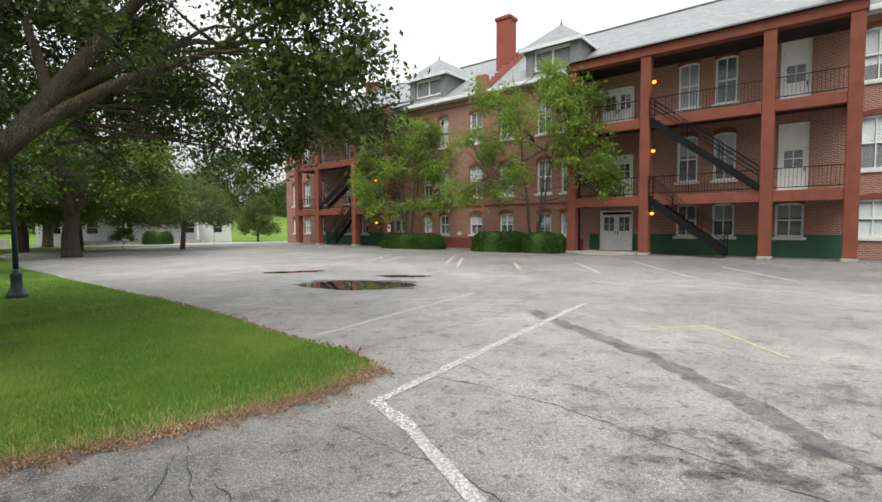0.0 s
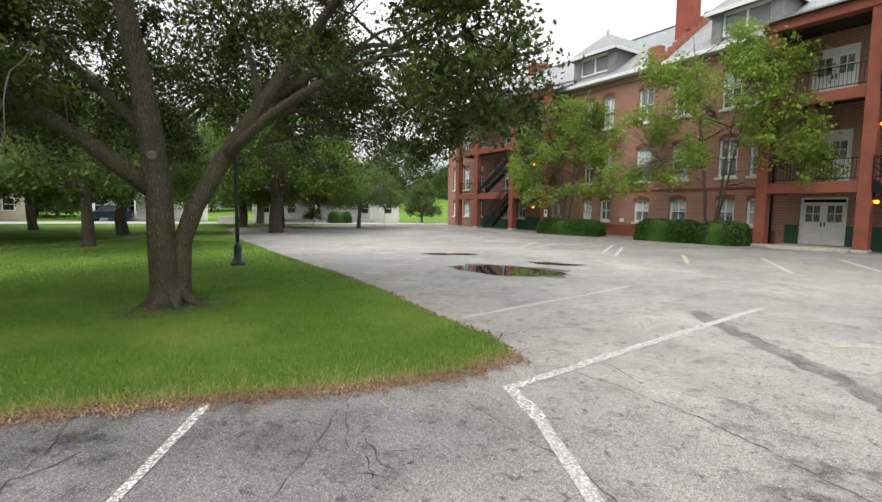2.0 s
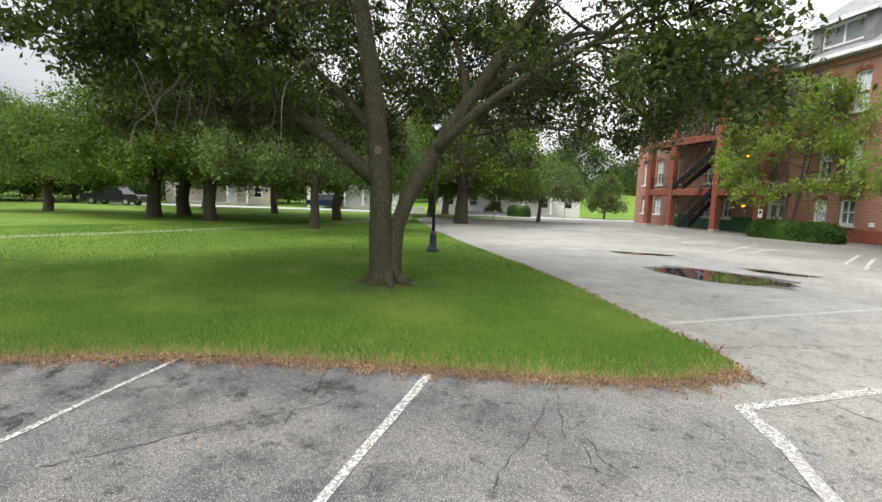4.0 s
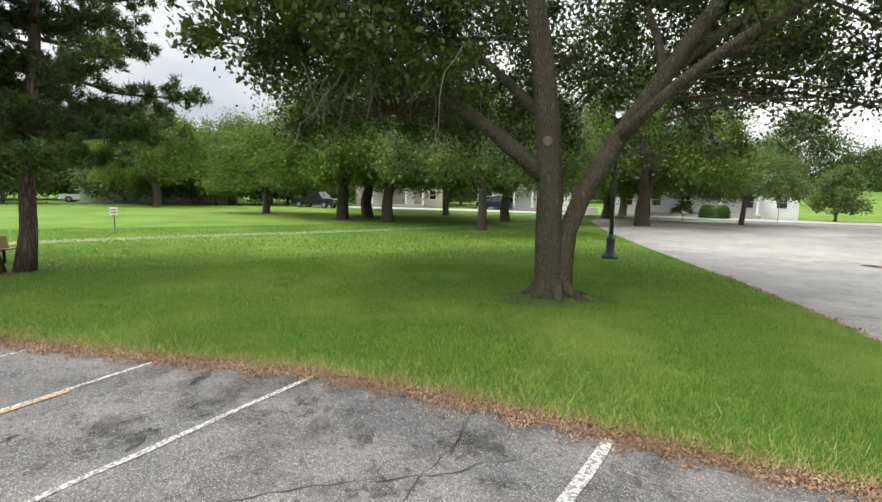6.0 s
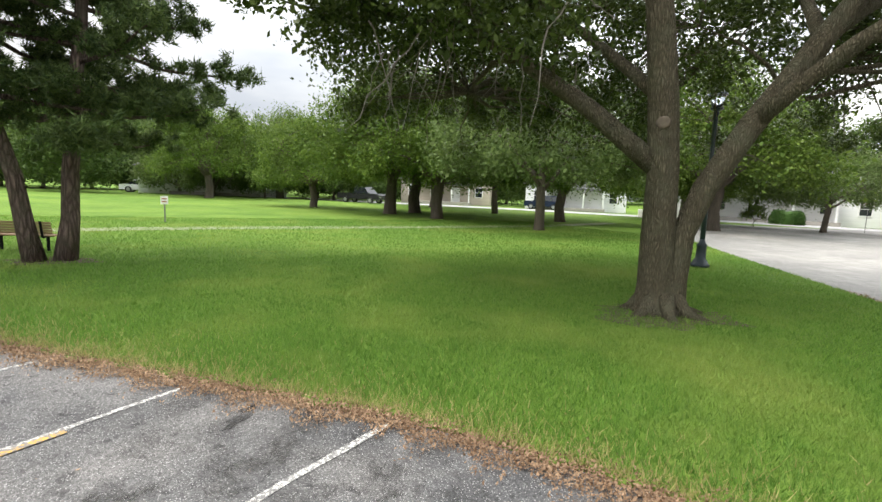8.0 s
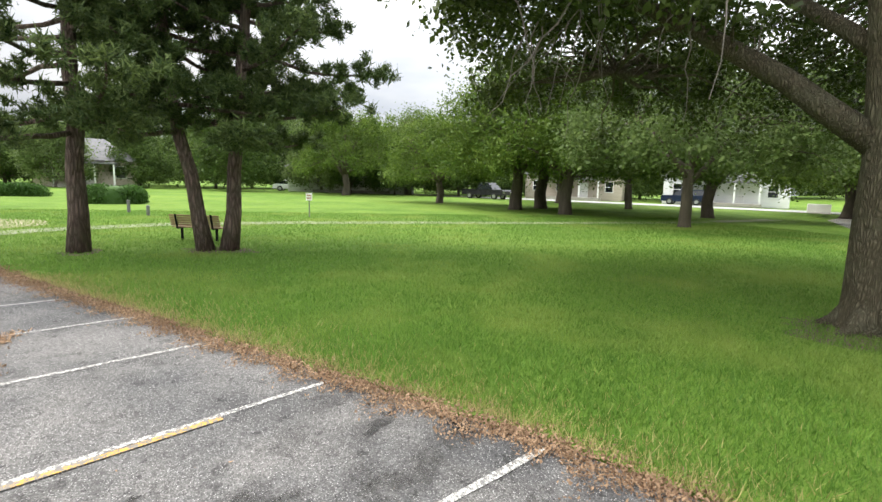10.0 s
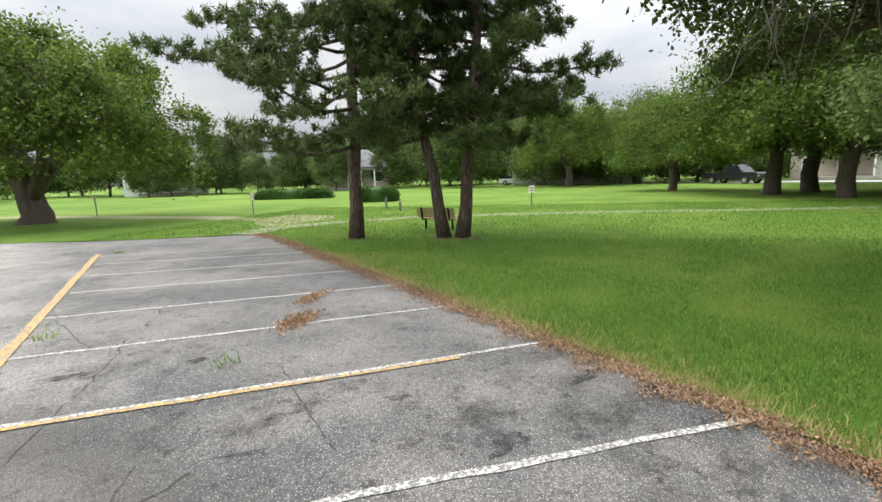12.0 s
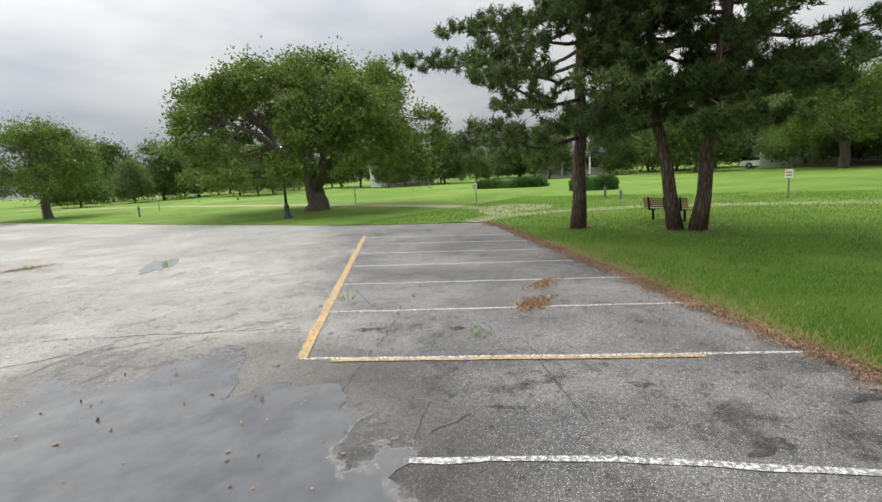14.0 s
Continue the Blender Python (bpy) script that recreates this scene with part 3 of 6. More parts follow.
# the lawn between the stalls and the drive, a little higher than the asphalt, with a soft crest
rng = np.random.default_rng(11)
FAR_LAWN = [(-27.0, 31.0), (-30.5, 37.0), (-41.0, 30.5), (-52.0, 20.0), (-66.5, 4.0), (-120.0, -45.0), (-120.0, -69.0)]
LOT_END = [(-8.0, -69.0), (-9.7, -36.7), (-11.5, -20.6), (-12.7, -12.0), (-13.3, -10.0)]
near_edge = ragged(LOT_END + [EDGE_STALLS[-1]], 0.4, 0.03, 4)[:-1] + ragged(EDGE_STALLS[::-1], 0.12, 0.035, 5)[:-1] + ragged(EDGE_DRIVE, 0.15, 0.03, 6)
outline = [(p[0], p[1]) for p in near_edge] + FAR_LAWN
lawn = flat_area("lawn", outline, 0.022, M["lawn"], thick=0.03)
tagged(lawn, "bright green mown lawn with a dry ragged edge", "lawn", kind="structure")

# paved walk across the park
walk_line = [(-14.0, -8.3), (-15.6, -8.0), (-17.2, -6.9), (-18.9, -4.6), (-19.7, -1.5), (-20.2, 3.0), (-20.6, 9.0), (-21.5, 16.0), (-24.0, 24.0)]
tagged(part("footpath", strip(ragged(walk_line, 0.8, 0.02, 8), 0.95, 0.03, 4, 0.0, 0.03), M["concrete"]), "pale concrete footpath through the grass", "path", kind="structure")
tagged(part("side_path", strip(ragged([(-17.6, -8.6), (-19.5, -13.0), (-20.8, -22.0), (-20.8, -42.0), (-16.6, -70.0)], 1.0, 0.03, 9), 1.1, 0.026, 5, 0, 0.1), M["dirt"]),
       "worn sandy track in the grass", "path", kind="structure")
tagged(flat_area("bare_patch", ragged([(-15.9, -8.7), (-17.0, -8.0), (-18.6, -7.6), (-19.9, -8.3), (-20.6, -10.5), (-18.9, -10.6), (-17.2, -9.9)], 0.25, 0.08, 10, True), 0.027, M["dirt"]),
       "bare sandy patch beside the path", "ground patch", kind="structure")

# the street beyond the park, and its kerb
street = [(-70.0, 8.0), (-55.0, 24.0), (-44.0, 34.5), (-33.0, 42.0), (-24.0, 46.5), (-14.0, 52.0), (-2.0, 62.0), (20.0, 84.0)]
tagged(part("street", strip(ragged(street, 2, 0.0, 1), 6.0, 0.012), M["road"]), "pale asphalt street along the houses", "road", kind="structure")
tagged(part("street_kerb", strip(ragged([(x + 1.6, y - 3.1) for x, y in street[:6]], 1.5, 0.0, 1), 0.2, 0.05), M["kerb"]), "low pale concrete kerb along the street", "kerb", kind="structure")

# rise behind the far end of the building
hill = Shape()
n_h = 34
hv = []
for j in range(n_h):
    for i in range(n_h):
        a, b = i / (n_h - 1), j / (n_h - 1)
        x, y = -95 + 150 * a, 66 + 120 * b
        h = 7.5 * math.sin(math.pi * min(1, a * 1.05)) ** 0.8 * min(1, b * 2.2) ** 1.3 + 0.35 * noise.noise(Vector((x * 0.06, y * 0.06, 0)))
        hv.append((x, y, max(-0.05, h - 0.05) if 0 < i < n_h - 1 and j > 0 else -0.05))
hill.add(hv, [(j * n_h + i, j * n_h + i + 1, (j + 1) * n_h + i + 1, (j + 1) * n_h + i) for j in range(n_h - 1) for i in range(n_h - 1)])
tagged(part("hill", hill, M["lawn"], smooth=True), "smooth green grass hill behind the building", "hill", kind="structure")


def mark(name, a, b, width, material, label, seed, z=0.004):
    z += 0.0003 * (seed % 7)
    pts = ragged([a, b], 0.25, 0.006, seed)
    return tagged(part(name, strip(pts, width, z, seed, 0.0, 0.08), M[material]), label, "road marking", kind="structure")


stall_ends = [(-3.44, 2.12), (-5.56, 0.83), (-6.7, -0.29), (-7.73, -1.3), (-8.67, -2.17), (-9.59, -3.12), (-10.45, -3.98), (-11.3, -4.8), (-12.1, -5.6)]
stall_feet = [(-2.66, 0.0), (-3.5, -2.85), (-4.64, -3.79), (-5.67, -4.74), (-6.75, -5.62), (-7.8, -6.5), (-8.8, -7.4), (-9.75, -8.25), (-10.6, -9.05)]
for k, (a, b) in enumerate(zip(stall_ends, stall_feet)):
    if k == 1:
        continue
    mark("stall_line", a, b, (0.075, 0.05, 0.045, 0.045)[k] if k < 4 else 0.045, "white_paint" if k < 5 else "faded_paint", "chipped white parking stall line on asphalt", 20 + k)
s1 = ragged([(-5.56, 0.8), (-5.1, -0.12), (-4.58, -1.17), (-4.02, -2.05)], 0.2, 0.005, 39)
tagged(part("stall_line", strip(s1, 0.05, 0.0052, 39, 0.0, 0.1), M["white_paint"]), "chipped white parking stall line on asphalt", "road marking", kind="structure")
mark("yellow_line", (-4.64, -3.79), (-10.83, -9.36), 0.1, "yellow_paint", "worn yellow line along the row of stalls", 40, 0.006)
mark("yellow_line", (-4.74, -3.52), (-6.25, -0.97), 0.05, "yellow_paint", "worn yellow line beside a white stall line", 41, 0.006)
for k, (a, b, w, m_) in enumerate([((-0.95, 3.24), (2.97, 8.32), 0.12, "white_paint"), ((-0.97, 3.28), (-0.62, 2.57), 0.14, "white_paint"), ((-0.62, 2.57), (0.1, 0.55), 0.12, "faded_paint"),
                                   ((-1.98, 6.0), (0.99, 10.18), 0.11, "faded_paint"), ((4.11, 19.17), (3.54, 15.96), 0.13, "faded_yellow"), ((6.79, 19.05), (5.86, 14.34), 0.12, "white_paint"),
                                   ((9.46, 19.28), (8.62, 15.21), 0.12, "faded_paint"), ((8.47, 14.58), (8.03, 12.15), 0.12, "faded_paint"), ((1.93, 23.89), (1.07, 19.03), 0.12, "faded_paint"),
                                   ((2.22, 22.48), (1.4, 17.53), 0.12, "white_paint"), ((-1.85, 24.6), (-2.44, 20.59), 0.12, "white_paint"), ((-0.92, 23.95), (-1.66, 20.46), 0.12, "faded_paint"),
                                   ((-3.46, 27.02), (-4.44, 23.68), 0.13, "white_paint"), ((-5.34, 27.39), (-6.05, 23.1), 0.13, "white_paint"), ((11.39, 15.98), (10.38, 11.4), 0.12, "faded_paint"),
                                   ((2.88, 5.82), (4.07, 6.04), 0.07, "faded_yellow"), ((4.07, 6.04), (3.91, 4.2), 0.07, "faded_yellow"), ((-7.2, 29.5), (-8.3, 25.5), 0.13, "faded_paint"),
                                   ((-9.6, 33.0), (-10.8, 28.5), 0.13, "faded_paint")]):
    mark("parking_line", a, b, w, m_, "scuffed painted parking line on asphalt" if "yellow" not in m_ else "faded yellow paint line on asphalt", 60 + k)


def wandering(a, b, bend, seed, step=0.1):
    rng_ = np.random.default_rng(seed)
    a, b = np.array(a), np.array(b)
    n = max(3, int(np.linalg.norm(b - a) / step))
    walk_ = np.cumsum(rng_.normal(0, 1, n + 1))
    walk_ -= np.linspace(walk_[0], walk_[-1], n + 1)
    t = (b - a) / np.linalg.norm(b - a)
    nrm = np.array([-t[1], t[0]])
    return [a + (b - a) * i / n + nrm * walk_[i] * bend for i in range(n + 1)]


CRACKS = [((-0.95, 4.1), (-0.38, 3.94)), ((-0.38, 3.94), (0.59, 3.06)), ((0.59, 3.06), (1.9, 1.2)), ((-1.24, 2.74), (-0.36, 1.97)), ((-0.36, 1.97), (0.3, 0.9)), ((-1.4, 4.9), (1.6, 7.8)),
          ((0.0, 4.3), (0.25, 3.75)), ((-3.6, -2.6), (-7.8, -4.8)), ((-7.0, -3.9), (-7.4, -5.2)), ((-3.9, -2.0), (-4.6, -2.35)), ((-2.0, -6.8), (-5.6, -4.7)), ((-1.2, -9.0), (-6.2, -7.6)),
          ((-5.3, -8.5), (-7.9, -6.1)), ((-3.6, 1.4), (-4.3, -0.6)), ((-2.3, 2.3), (-2.05, 0.9)), ((3.5, 4.0), (7.5, 3.0)), ((4.5, 8.0), (9.0, 6.5)), ((-4.9, -1.4), (-5.9, -2.3)),
          ((-2.3, 2.49), (-1.94, 1.76)), ((-1.74, 1.47), (-1.53, 1.48)), ((-1.78, 1.7), (-1.62, 1.44)), ((-4.3, 1.67), (-3.61, 0.59)), ((-2.63, 0.45), (-2.72, 0.59)), ((-4.2, 1.47), (-3.86, 1.09)),
          ((-4.76, -2.2), (-4.86, -2.18)), ((-5.18, -1.99), (-5.28, -1.73)), ((-1.88, 1.92), (-1.61, 1.6)), ((-1.72, 1.79), (-1.5, 1.84)), ((-1.49, 5.41), (-0.73, 5.11)), ((-3.32, -7.13), (-5.15, -4.44)),
          ((-3.1, -5.59), (-4.23, -6.0)), ((-4.3, -2.12), (-4.6, -2.04)), ((-7.26, -6.2), (-6.01, -4.15))]
for k, (a, b) in enumerate(CRACKS):
    line = wandering(a, b, 0.012, 100 + k, 0.06)
    tagged(part("crack", strip(line, 0.009, 0.003, 100 + k, 0.0, 0.5), M["tar"]), "thin dark crack in the asphalt", "crack", kind="structure")
SEAM = [(1.72, 7.7), (1.84, 6.71), (2.09, 5.53), (2.33, 4.41), (2.35, 3.38), (2.37, 2.72), (2.34, 2.13), (2.33, 1.65)]
tagged(part("patched_seam", strip(ragged(SEAM, 0.1, 0.01, 140), 0.3, 0.0025, 141, 0.012, 0.15), M["seam"]), "dark worn tar seam across the lot", "asphalt seam", kind="structure")


def blot(name, x, y, rx, ry, turn, material, label, category, seed, z, rough=0.18, n=46):
    """An irregular flat patch."""
    pts = []
    for i in range(n):
        a = 2 * math.pi * i / n
        r = 1 + rough * 2 * noise.noise(Vector((math.cos(a) * 1.7 + seed, math.sin(a) * 1.7, seed * 0.7))) + rough * noise.noise(Vector((math.cos(a) * 5, math.sin(a) * 5 + seed, 1)))
        u, v = rx * r * math.cos(a), ry * r * math.sin(a)
        pts.append((x + u * math.cos(turn) - v * math.sin(turn), y + u * math.sin(turn) + v * math.cos(turn)))
    return tagged(star_area(name, pts, z, material), label, category, kind="structure")


blot("damp_patch", -1.95, 12.15, 1.75, 1.05, -0.3, M["damp"], "damp dark asphalt around a puddle", "damp patch", 1, 0.0045)
blot("puddle", -2.05, 12.1, 1.5, 0.92, -0.35, M["water"], "dark still puddle reflecting the building", "puddle", 2, 0.008)
blot("puddle", -0.75, 14.2, 0.8, 0.33, -0.2, M["water"], "small dark puddle on the asphalt", "puddle", 3, 0.008)
blot("puddle", -4.6, 16.2, 0.95, 0.4, 0.3, M["water"], "small dark puddle on the asphalt", "puddle", 4, 0.008)
blot("puddle", -2.9, -3.4, 1.75, 1.85, 0.2, M["film"], "wide shallow puddle reflecting the grey sky", "puddle", 12, 0.004, 0.3, 160)
blot("puddle", -6.35, -10.6, 0.75, 0.28, 1.0, M["water"], "small shallow puddle with a weed", "puddle", 7, 0.008, 0.3)
STAINS = [(0.92, 3.42, 0.3, 0.1), (1.04, 2.78, 0.35, 0.14), (1.69, 1.97, 0.6, 0.3), (1.92, 1.56, 0.7, 0.35), (0.98, 1.67, 0.45, 0.25), (3.04, 3.07, 0.5, 0.3), (1.70, 3.35, 0.3, 0.12), (-3.79, 1.22, 0.3, 0.16), (-3.55, 0.64, 0.25, 0.1), (-3.09, 1.97, 0.3, 0.12), (-2.58, 1.69, 0.35, 0.15), (-1.66, 1.57, 0.3, 0.14), (-2.74, 0.51, 0.1, 0.35), (-3.41, 0.20, 0.2, 0.1),
          (-4.48, 0.35, 0.6, 0.3), (-5.64, 0.50, 0.5, 0.3), (-4.43, 0.72, 0.16, 0.06), (-3.99, 1.18, 0.09, 0.3), (-5.14, -0.81, 0.3, 0.12), (-3.76, 1.25, 0.25, 0.1), (-5.71, -1.17, 0.3, 0.06), (-5.07, -2.01, 0.3, 0.05), (-5.25, -0.69, 0.2, 0.12), (-5.79, -3.46, 0.4, 0.3), (-4.96, 0.67, 0.25, 0.1), (-5.98, -0.04, 0.6, 0.3), (-5.31, -0.69, 0.2, 0.1), (-5.25, -2.16, 0.5, 0.3)]
for k, (x, y, rx, ry) in enumerate(STAINS):
    blot("stain", x, y, rx * 1.3, ry * 1.5, -0.8 + 0.37 * (k % 3), M["stain"], "dark oily stain on the worn asphalt", "stain", 200 + k, 0.0022 + 0.00004 * k, 0.35)
# shallow dark pits where the surface has broken out
for k, (x, y, a, b, turn) in enumerate([(-5.94, -2.99, 0.2, 0.06, -0.9), (-5.54, -1.25, 0.13, 0.035, -1), (-4.81, -1.84, 0.22, 0.03, -1.1), (-5.11, -0.51, 0.22, 0.07, -0.8), (-5.47, -3.80, 0.3, 0.05, -0.9), (-6.04, -0.04, 0.3, 0.05, -0.7)]):
    blot("pothole", x, y, a * 0.55, b * 0.9, turn, M["pit"], "shallow dark broken pit in the asphalt", "pothole", 70 + k, 0.0065, 0.5)


# ---- the brick building: x along its front, y into it, z up ----
FA = radians(42.968)
FRONT = Matrix(((math.cos(FA), math.sin(FA), 0, math.sin(FA) * 24.965), (-math.sin(FA), math.cos(FA), 0, math.cos(FA) * 24.965), (0, 0, 1, 0), (0, 0, 0, 1)))
building = thing("brick_building", FRONT, "long three-storey red brick building with slate roof and porches", "building")
WALL, BACK = 2.4, 14.4
X0, X1, EAVE, RIDGE_Y, RIDGE = -43.0, 14.0, 11.0, 8.4, 15.6


def wall_with_holes(x0, x1, z0, z1, y0, y1, holes):
    s = Shape()
    xs = sorted({x0, x1, *(h[0] for h in holes), *(h[1] for h in holes)})
    zs = sorted({z0, z1, *(h[2] for h in holes), *(h[3] for h in holes)})
    for a, b in zip(xs, xs[1:]):
        for c, d in zip(zs, zs[1:]):
            mx, mz = (a + b) / 2, (c + d) / 2
            if not any(h[0] < mx < h[1] and h[2] < mz < h[3] for h in holes):
                s.quad((a, y0, c), (b, y0, c), (b, y0, d), (a, y0, d))
                s.quad((b, y1, c), (a, y1, c), (a, y1, d), (b, y1, d))
    for a, b, c, d in holes:
        s.quad((a, y0, c), (a, y1, c), (a, y1, d), (a, y0, d))
        s.quad((b, y1, c), (b, y0, c), (b, y0, d), (b, y1, d))
        s.quad((a, y0, d), (a, y1, d), (b, y1, d), (b, y0, d))
        s.quad((a, y1, c), (a, y0, c), (b, y0, c), (b, y1, c))
    s.quad((x0, y0, z1), (x1, y0, z1), (x1, y1, z1), (x0, y1, z1))
    for x, f in ((x0, 1), (x1, -1)):
        q = [(x, y1, z0), (x, y0, z0), (x, y0, z1), (x, y1, z1)]
        s.quad(*q[::f])
    return s


# windows: centre, width, sill height, head height
rows_mid = ((1.0, 2.48), (3.72, 5.95), (7.6, 9.85))
WINDOWS = [(x, w, a, b) for x, w in ((-23.87, 0.85), (-22.25, 0.9), (-19.3, 1.1), (-16.75, 1.1), (-13.9, 1.05), (-12.2, 1.05)) for a, b in rows_mid]
WINDOWS += [(x, 1.02, a, b) for x in (-5.43, -3.68) for a, b in ((1.0, 2.72), (3.95, 6.4), (7.9, 10.3))]
WINDOWS += [(-0.88, 1.14, 1.0, 2.65)] + [(x, 1.15, a, b) for x in (2.15, 4.4, 7.6, 9.8) for a, b in ((1.0, 2.72), (4.05, 6.45), (7.95, 10.3))]
WINDOWS += [(x, 0.95, a, b) for x in (-41.5, -39.5, -37.2, -33.2) for a, b in rows_mid] + [(-31.2, 0.95, a, b) for a, b in rows_mid]
# doors: centre, width, threshold, head, double
DOORS = [(-9.22, 1.95, 0.14, 2.5, True), (-9.22, 1.9, 3.25, 5.75, True), (-9.22, 1.9, 7.3, 9.7, True), (-0.8, 1.2, 3.25, 6.5, False), (-0.8, 1.2, 7.3, 10.4, False),
         (-26.9, 1.5, 0.12, 2.4, True), (-28.6, 1.1, 3.25, 5.6, False), (-28.6, 1.1, 7.3, 9.6, False)]
holes = [(x - w / 2, x + w / 2, a, b) for x, w, a, b in WINDOWS] + [(x - w / 2, x + w / 2, a, b) for x, w, a, b, _ in DOORS]
part("wall", wall_with_holes(X0, X1, 0, EAVE, WALL, WALL + 0.35, holes), M["brick"], building, "weathered red brick front wall")
side = Shape().box(X0, X0 + 0.35, WALL + 0.35, BACK, 0, EAVE).box(X1 - 0.35, X1, WALL + 0.35, BACK, 0, EAVE).box(X0, X1, BACK, BACK + 0.35, 0, EAVE)
part("side_wall", side, M["brick"], building)
# no rooms are built: one added slab has their darkness as its colour
part("dark_backing", Shape().box(X0 + 0.5, X1 - 0.5, WALL + 1.3, WALL + 1.45, 0.02, EAVE - 0.1), M["dark"], building, "dark sheet behind the windows in place of unlit rooms")
for x0, x1 in ((-10.8, 1.2), (-37.6, -26.2)):
    solid = [(max(x0, h[0]) - 0.0, min(x1, h[1]), h[2], h[3]) for h in holes if h[1] > x0 and h[0] < x1 and h[2] < 1.2]
    s = wall_with_holes(x0, x1, 0.0, 1.12, WALL - 0.006, WALL - 0.002, [(a, b, c, min(d, 1.12)) for a, b, c, d in solid if c < 1.1])
    part("painted_band", s, M["green"], building, "dark green painted lower wall under the porch")
for x0, x1 in ((-25.4, -11.0),):
    part("brick_course", Shape().box(x0, x1, WALL - 0.05, WALL, 3.0, 3.14, 0.015), M["pier"], building)
    part("brick_course", Shape().box(x0, x1, WALL - 0.09, WALL, 10.45, 10.98, 0.03), M["brick"], building)
part("plinth", Shape().box(-25.4, -11.2, WALL - 0.06, WALL, 0, 0.75, 0.02), M["pier"], building)


def window(x, w, a, b, k):
    s = Shape()
    y, f = WALL + 0.12, 0.1
    rings = [[(x - w / 2 + i, yy, a + i), (x + w / 2 - i, yy, a + i), (x + w / 2 - i, yy, b - i), (x - w / 2 + i, yy, b - i)] for i, yy in ((0, y), (f, y), (f, y + 0.12), (0, y + 0.12))]
    s.add(sum(rings, []), [(r * 4 + c, r * 4 + (c + 1) % 4, (r + 1) % 4 * 4 + (c + 1) % 4, (r + 1) % 4 * 4 + c) for r in range(4) for c in range(4)])
    mid = (a + b) / 2
    ob = part("window", s, M["white"], building, "white sash window")
    part("meeting_rail", Shape().box(x - w / 2 + f, x + w / 2 - f, y - 0.02, y + 0.07, mid - 0.035, mid + 0.035), M["white"], ob)
    part("mullion", Shape().box(x - 0.024, x + 0.024, y + 0.01, y + 0.06, a + f, b - f), M["white"], ob)
    part("pane", Shape().box(x - w / 2 + f, x + w / 2 - f, y + 0.075, y + 0.083, a + f, b - f), M["glass"], ob).visible_shadow = False
    part("sill", Shape().box(x - w / 2 - 0.12, x + w / 2 + 0.12, WALL - 0.1, WALL + 0.14, a - 0.14, a, 0.02), M["stone"], ob, "pale stone sill")
    arch = Shape()
    n, rise = 8, 0.13
    pts = [(x - w / 2 - 0.03 + (w + 0.06) * i / n, b - 0.01 - 0.09 + rise * math.sin(math.pi * i / n)) for i in range(n + 1)]
    arch.add([q for xa, za in pts for q in ((xa, WALL - 0.025, za), (xa, WALL - 0.025, za + 0.24), (xa, WALL + 0.2, za + 0.24), (xa, WALL + 0.2, za))],
             [(4 * i + c, 4 * i + 4 + c, 4 * i + 4 + (c + 1) % 4, 4 * i + (c + 1) % 4) for i in range(n) for c in range(4)])
    part("arch", arch, M["pier"], ob, "segmental brick arch")
    low = a + (b - a) * (0.0, 0.45, 0.3, 0.0, 0.55)[k % 5]
    if k % 5 != 3:
        part("blind", Shape().box(x - w / 2 + f, x + w / 2 - f, y + 0.1, y + 0.11, low + 0.05, b - 0.05), M["blind"], ob, "drawn pale blind")


for k, (x, w, a, b) in enumerate(WINDOWS):
    window(x, w, a, b, k)


def door(x, w, a, b, double):
    f, y = 0.09, WALL + 0.1
    leafh = min(b - f, a + 2.12)
    s = Shape().box(x - w / 2, x - w / 2 + f, y, y + 0.16, a, b).box(x + w / 2 - f, x + w / 2, y, y + 0.16, a, b).box(x - w / 2 + f, x + w / 2 - f, y, y + 0.16, b - f, b)
    if b - leafh > 0.25:
        s.box(x - w / 2 + f, x + w / 2 - f, y + 0.03, y + 0.1, leafh, b - f)
    ob = part("door", s, M["white"], building, "white panelled door in a white frame")
    inner0, inner1 = x - w / 2 + f, x + w / 2 - f
    spans = ((inner0, x - 0.006), (x + 0.006, inner1)) if double else ((inner0, inner1),)
    for n, (p, q) in enumerate(spans):
        g0, g1 = a + 1.15, leafh - 0.16
        l = Shape().box(p, q, y + 0.05, y + 0.1, a, g0).box(p, p + 0.14, y + 0.05, y + 0.1, g0, leafh).box(q - 0.14, q, y + 0.05, y + 0.1, g0, leafh).box(p + 0.14, q - 0.14, y + 0.05, y + 0.1, g1, leafh)
        m2 = (p + q) / 2
        l.box(m2 - 0.015, m2 + 0.015, y + 0.055, y + 0.095, g0, g1).box(p + 0.14, q - 0.14, y + 0.055, y + 0.095, (g0 + g1) / 2 - 0.015, (g0 + g1) / 2 + 0.015)
        l.box(p + 0.13, q - 0.13, y + 0.035, y + 0.05, a + 0.2, a + 0.62, 0.01).box(p + 0.13, q - 0.13, y + 0.035, y + 0.05, a + 0.7, g0 - 0.08, 0.01)
        leaf = part("door_leaf", l, M["white"], ob)
        part("pane", Shape().box(p + 0.14, q - 0.14, y + 0.07, y + 0.078, g0, g1), M["glass"], ob)
        hx = (q - 0.09) if n == 0 else (p + 0.05)
        part("handle", Shape().box(hx, hx + 0.04, y - 0.01, y + 0.05, a + 0.92, a + 1.14, 0.01), M["iron"], ob, "black door handle")


for d in DOORS:
    door(*d)

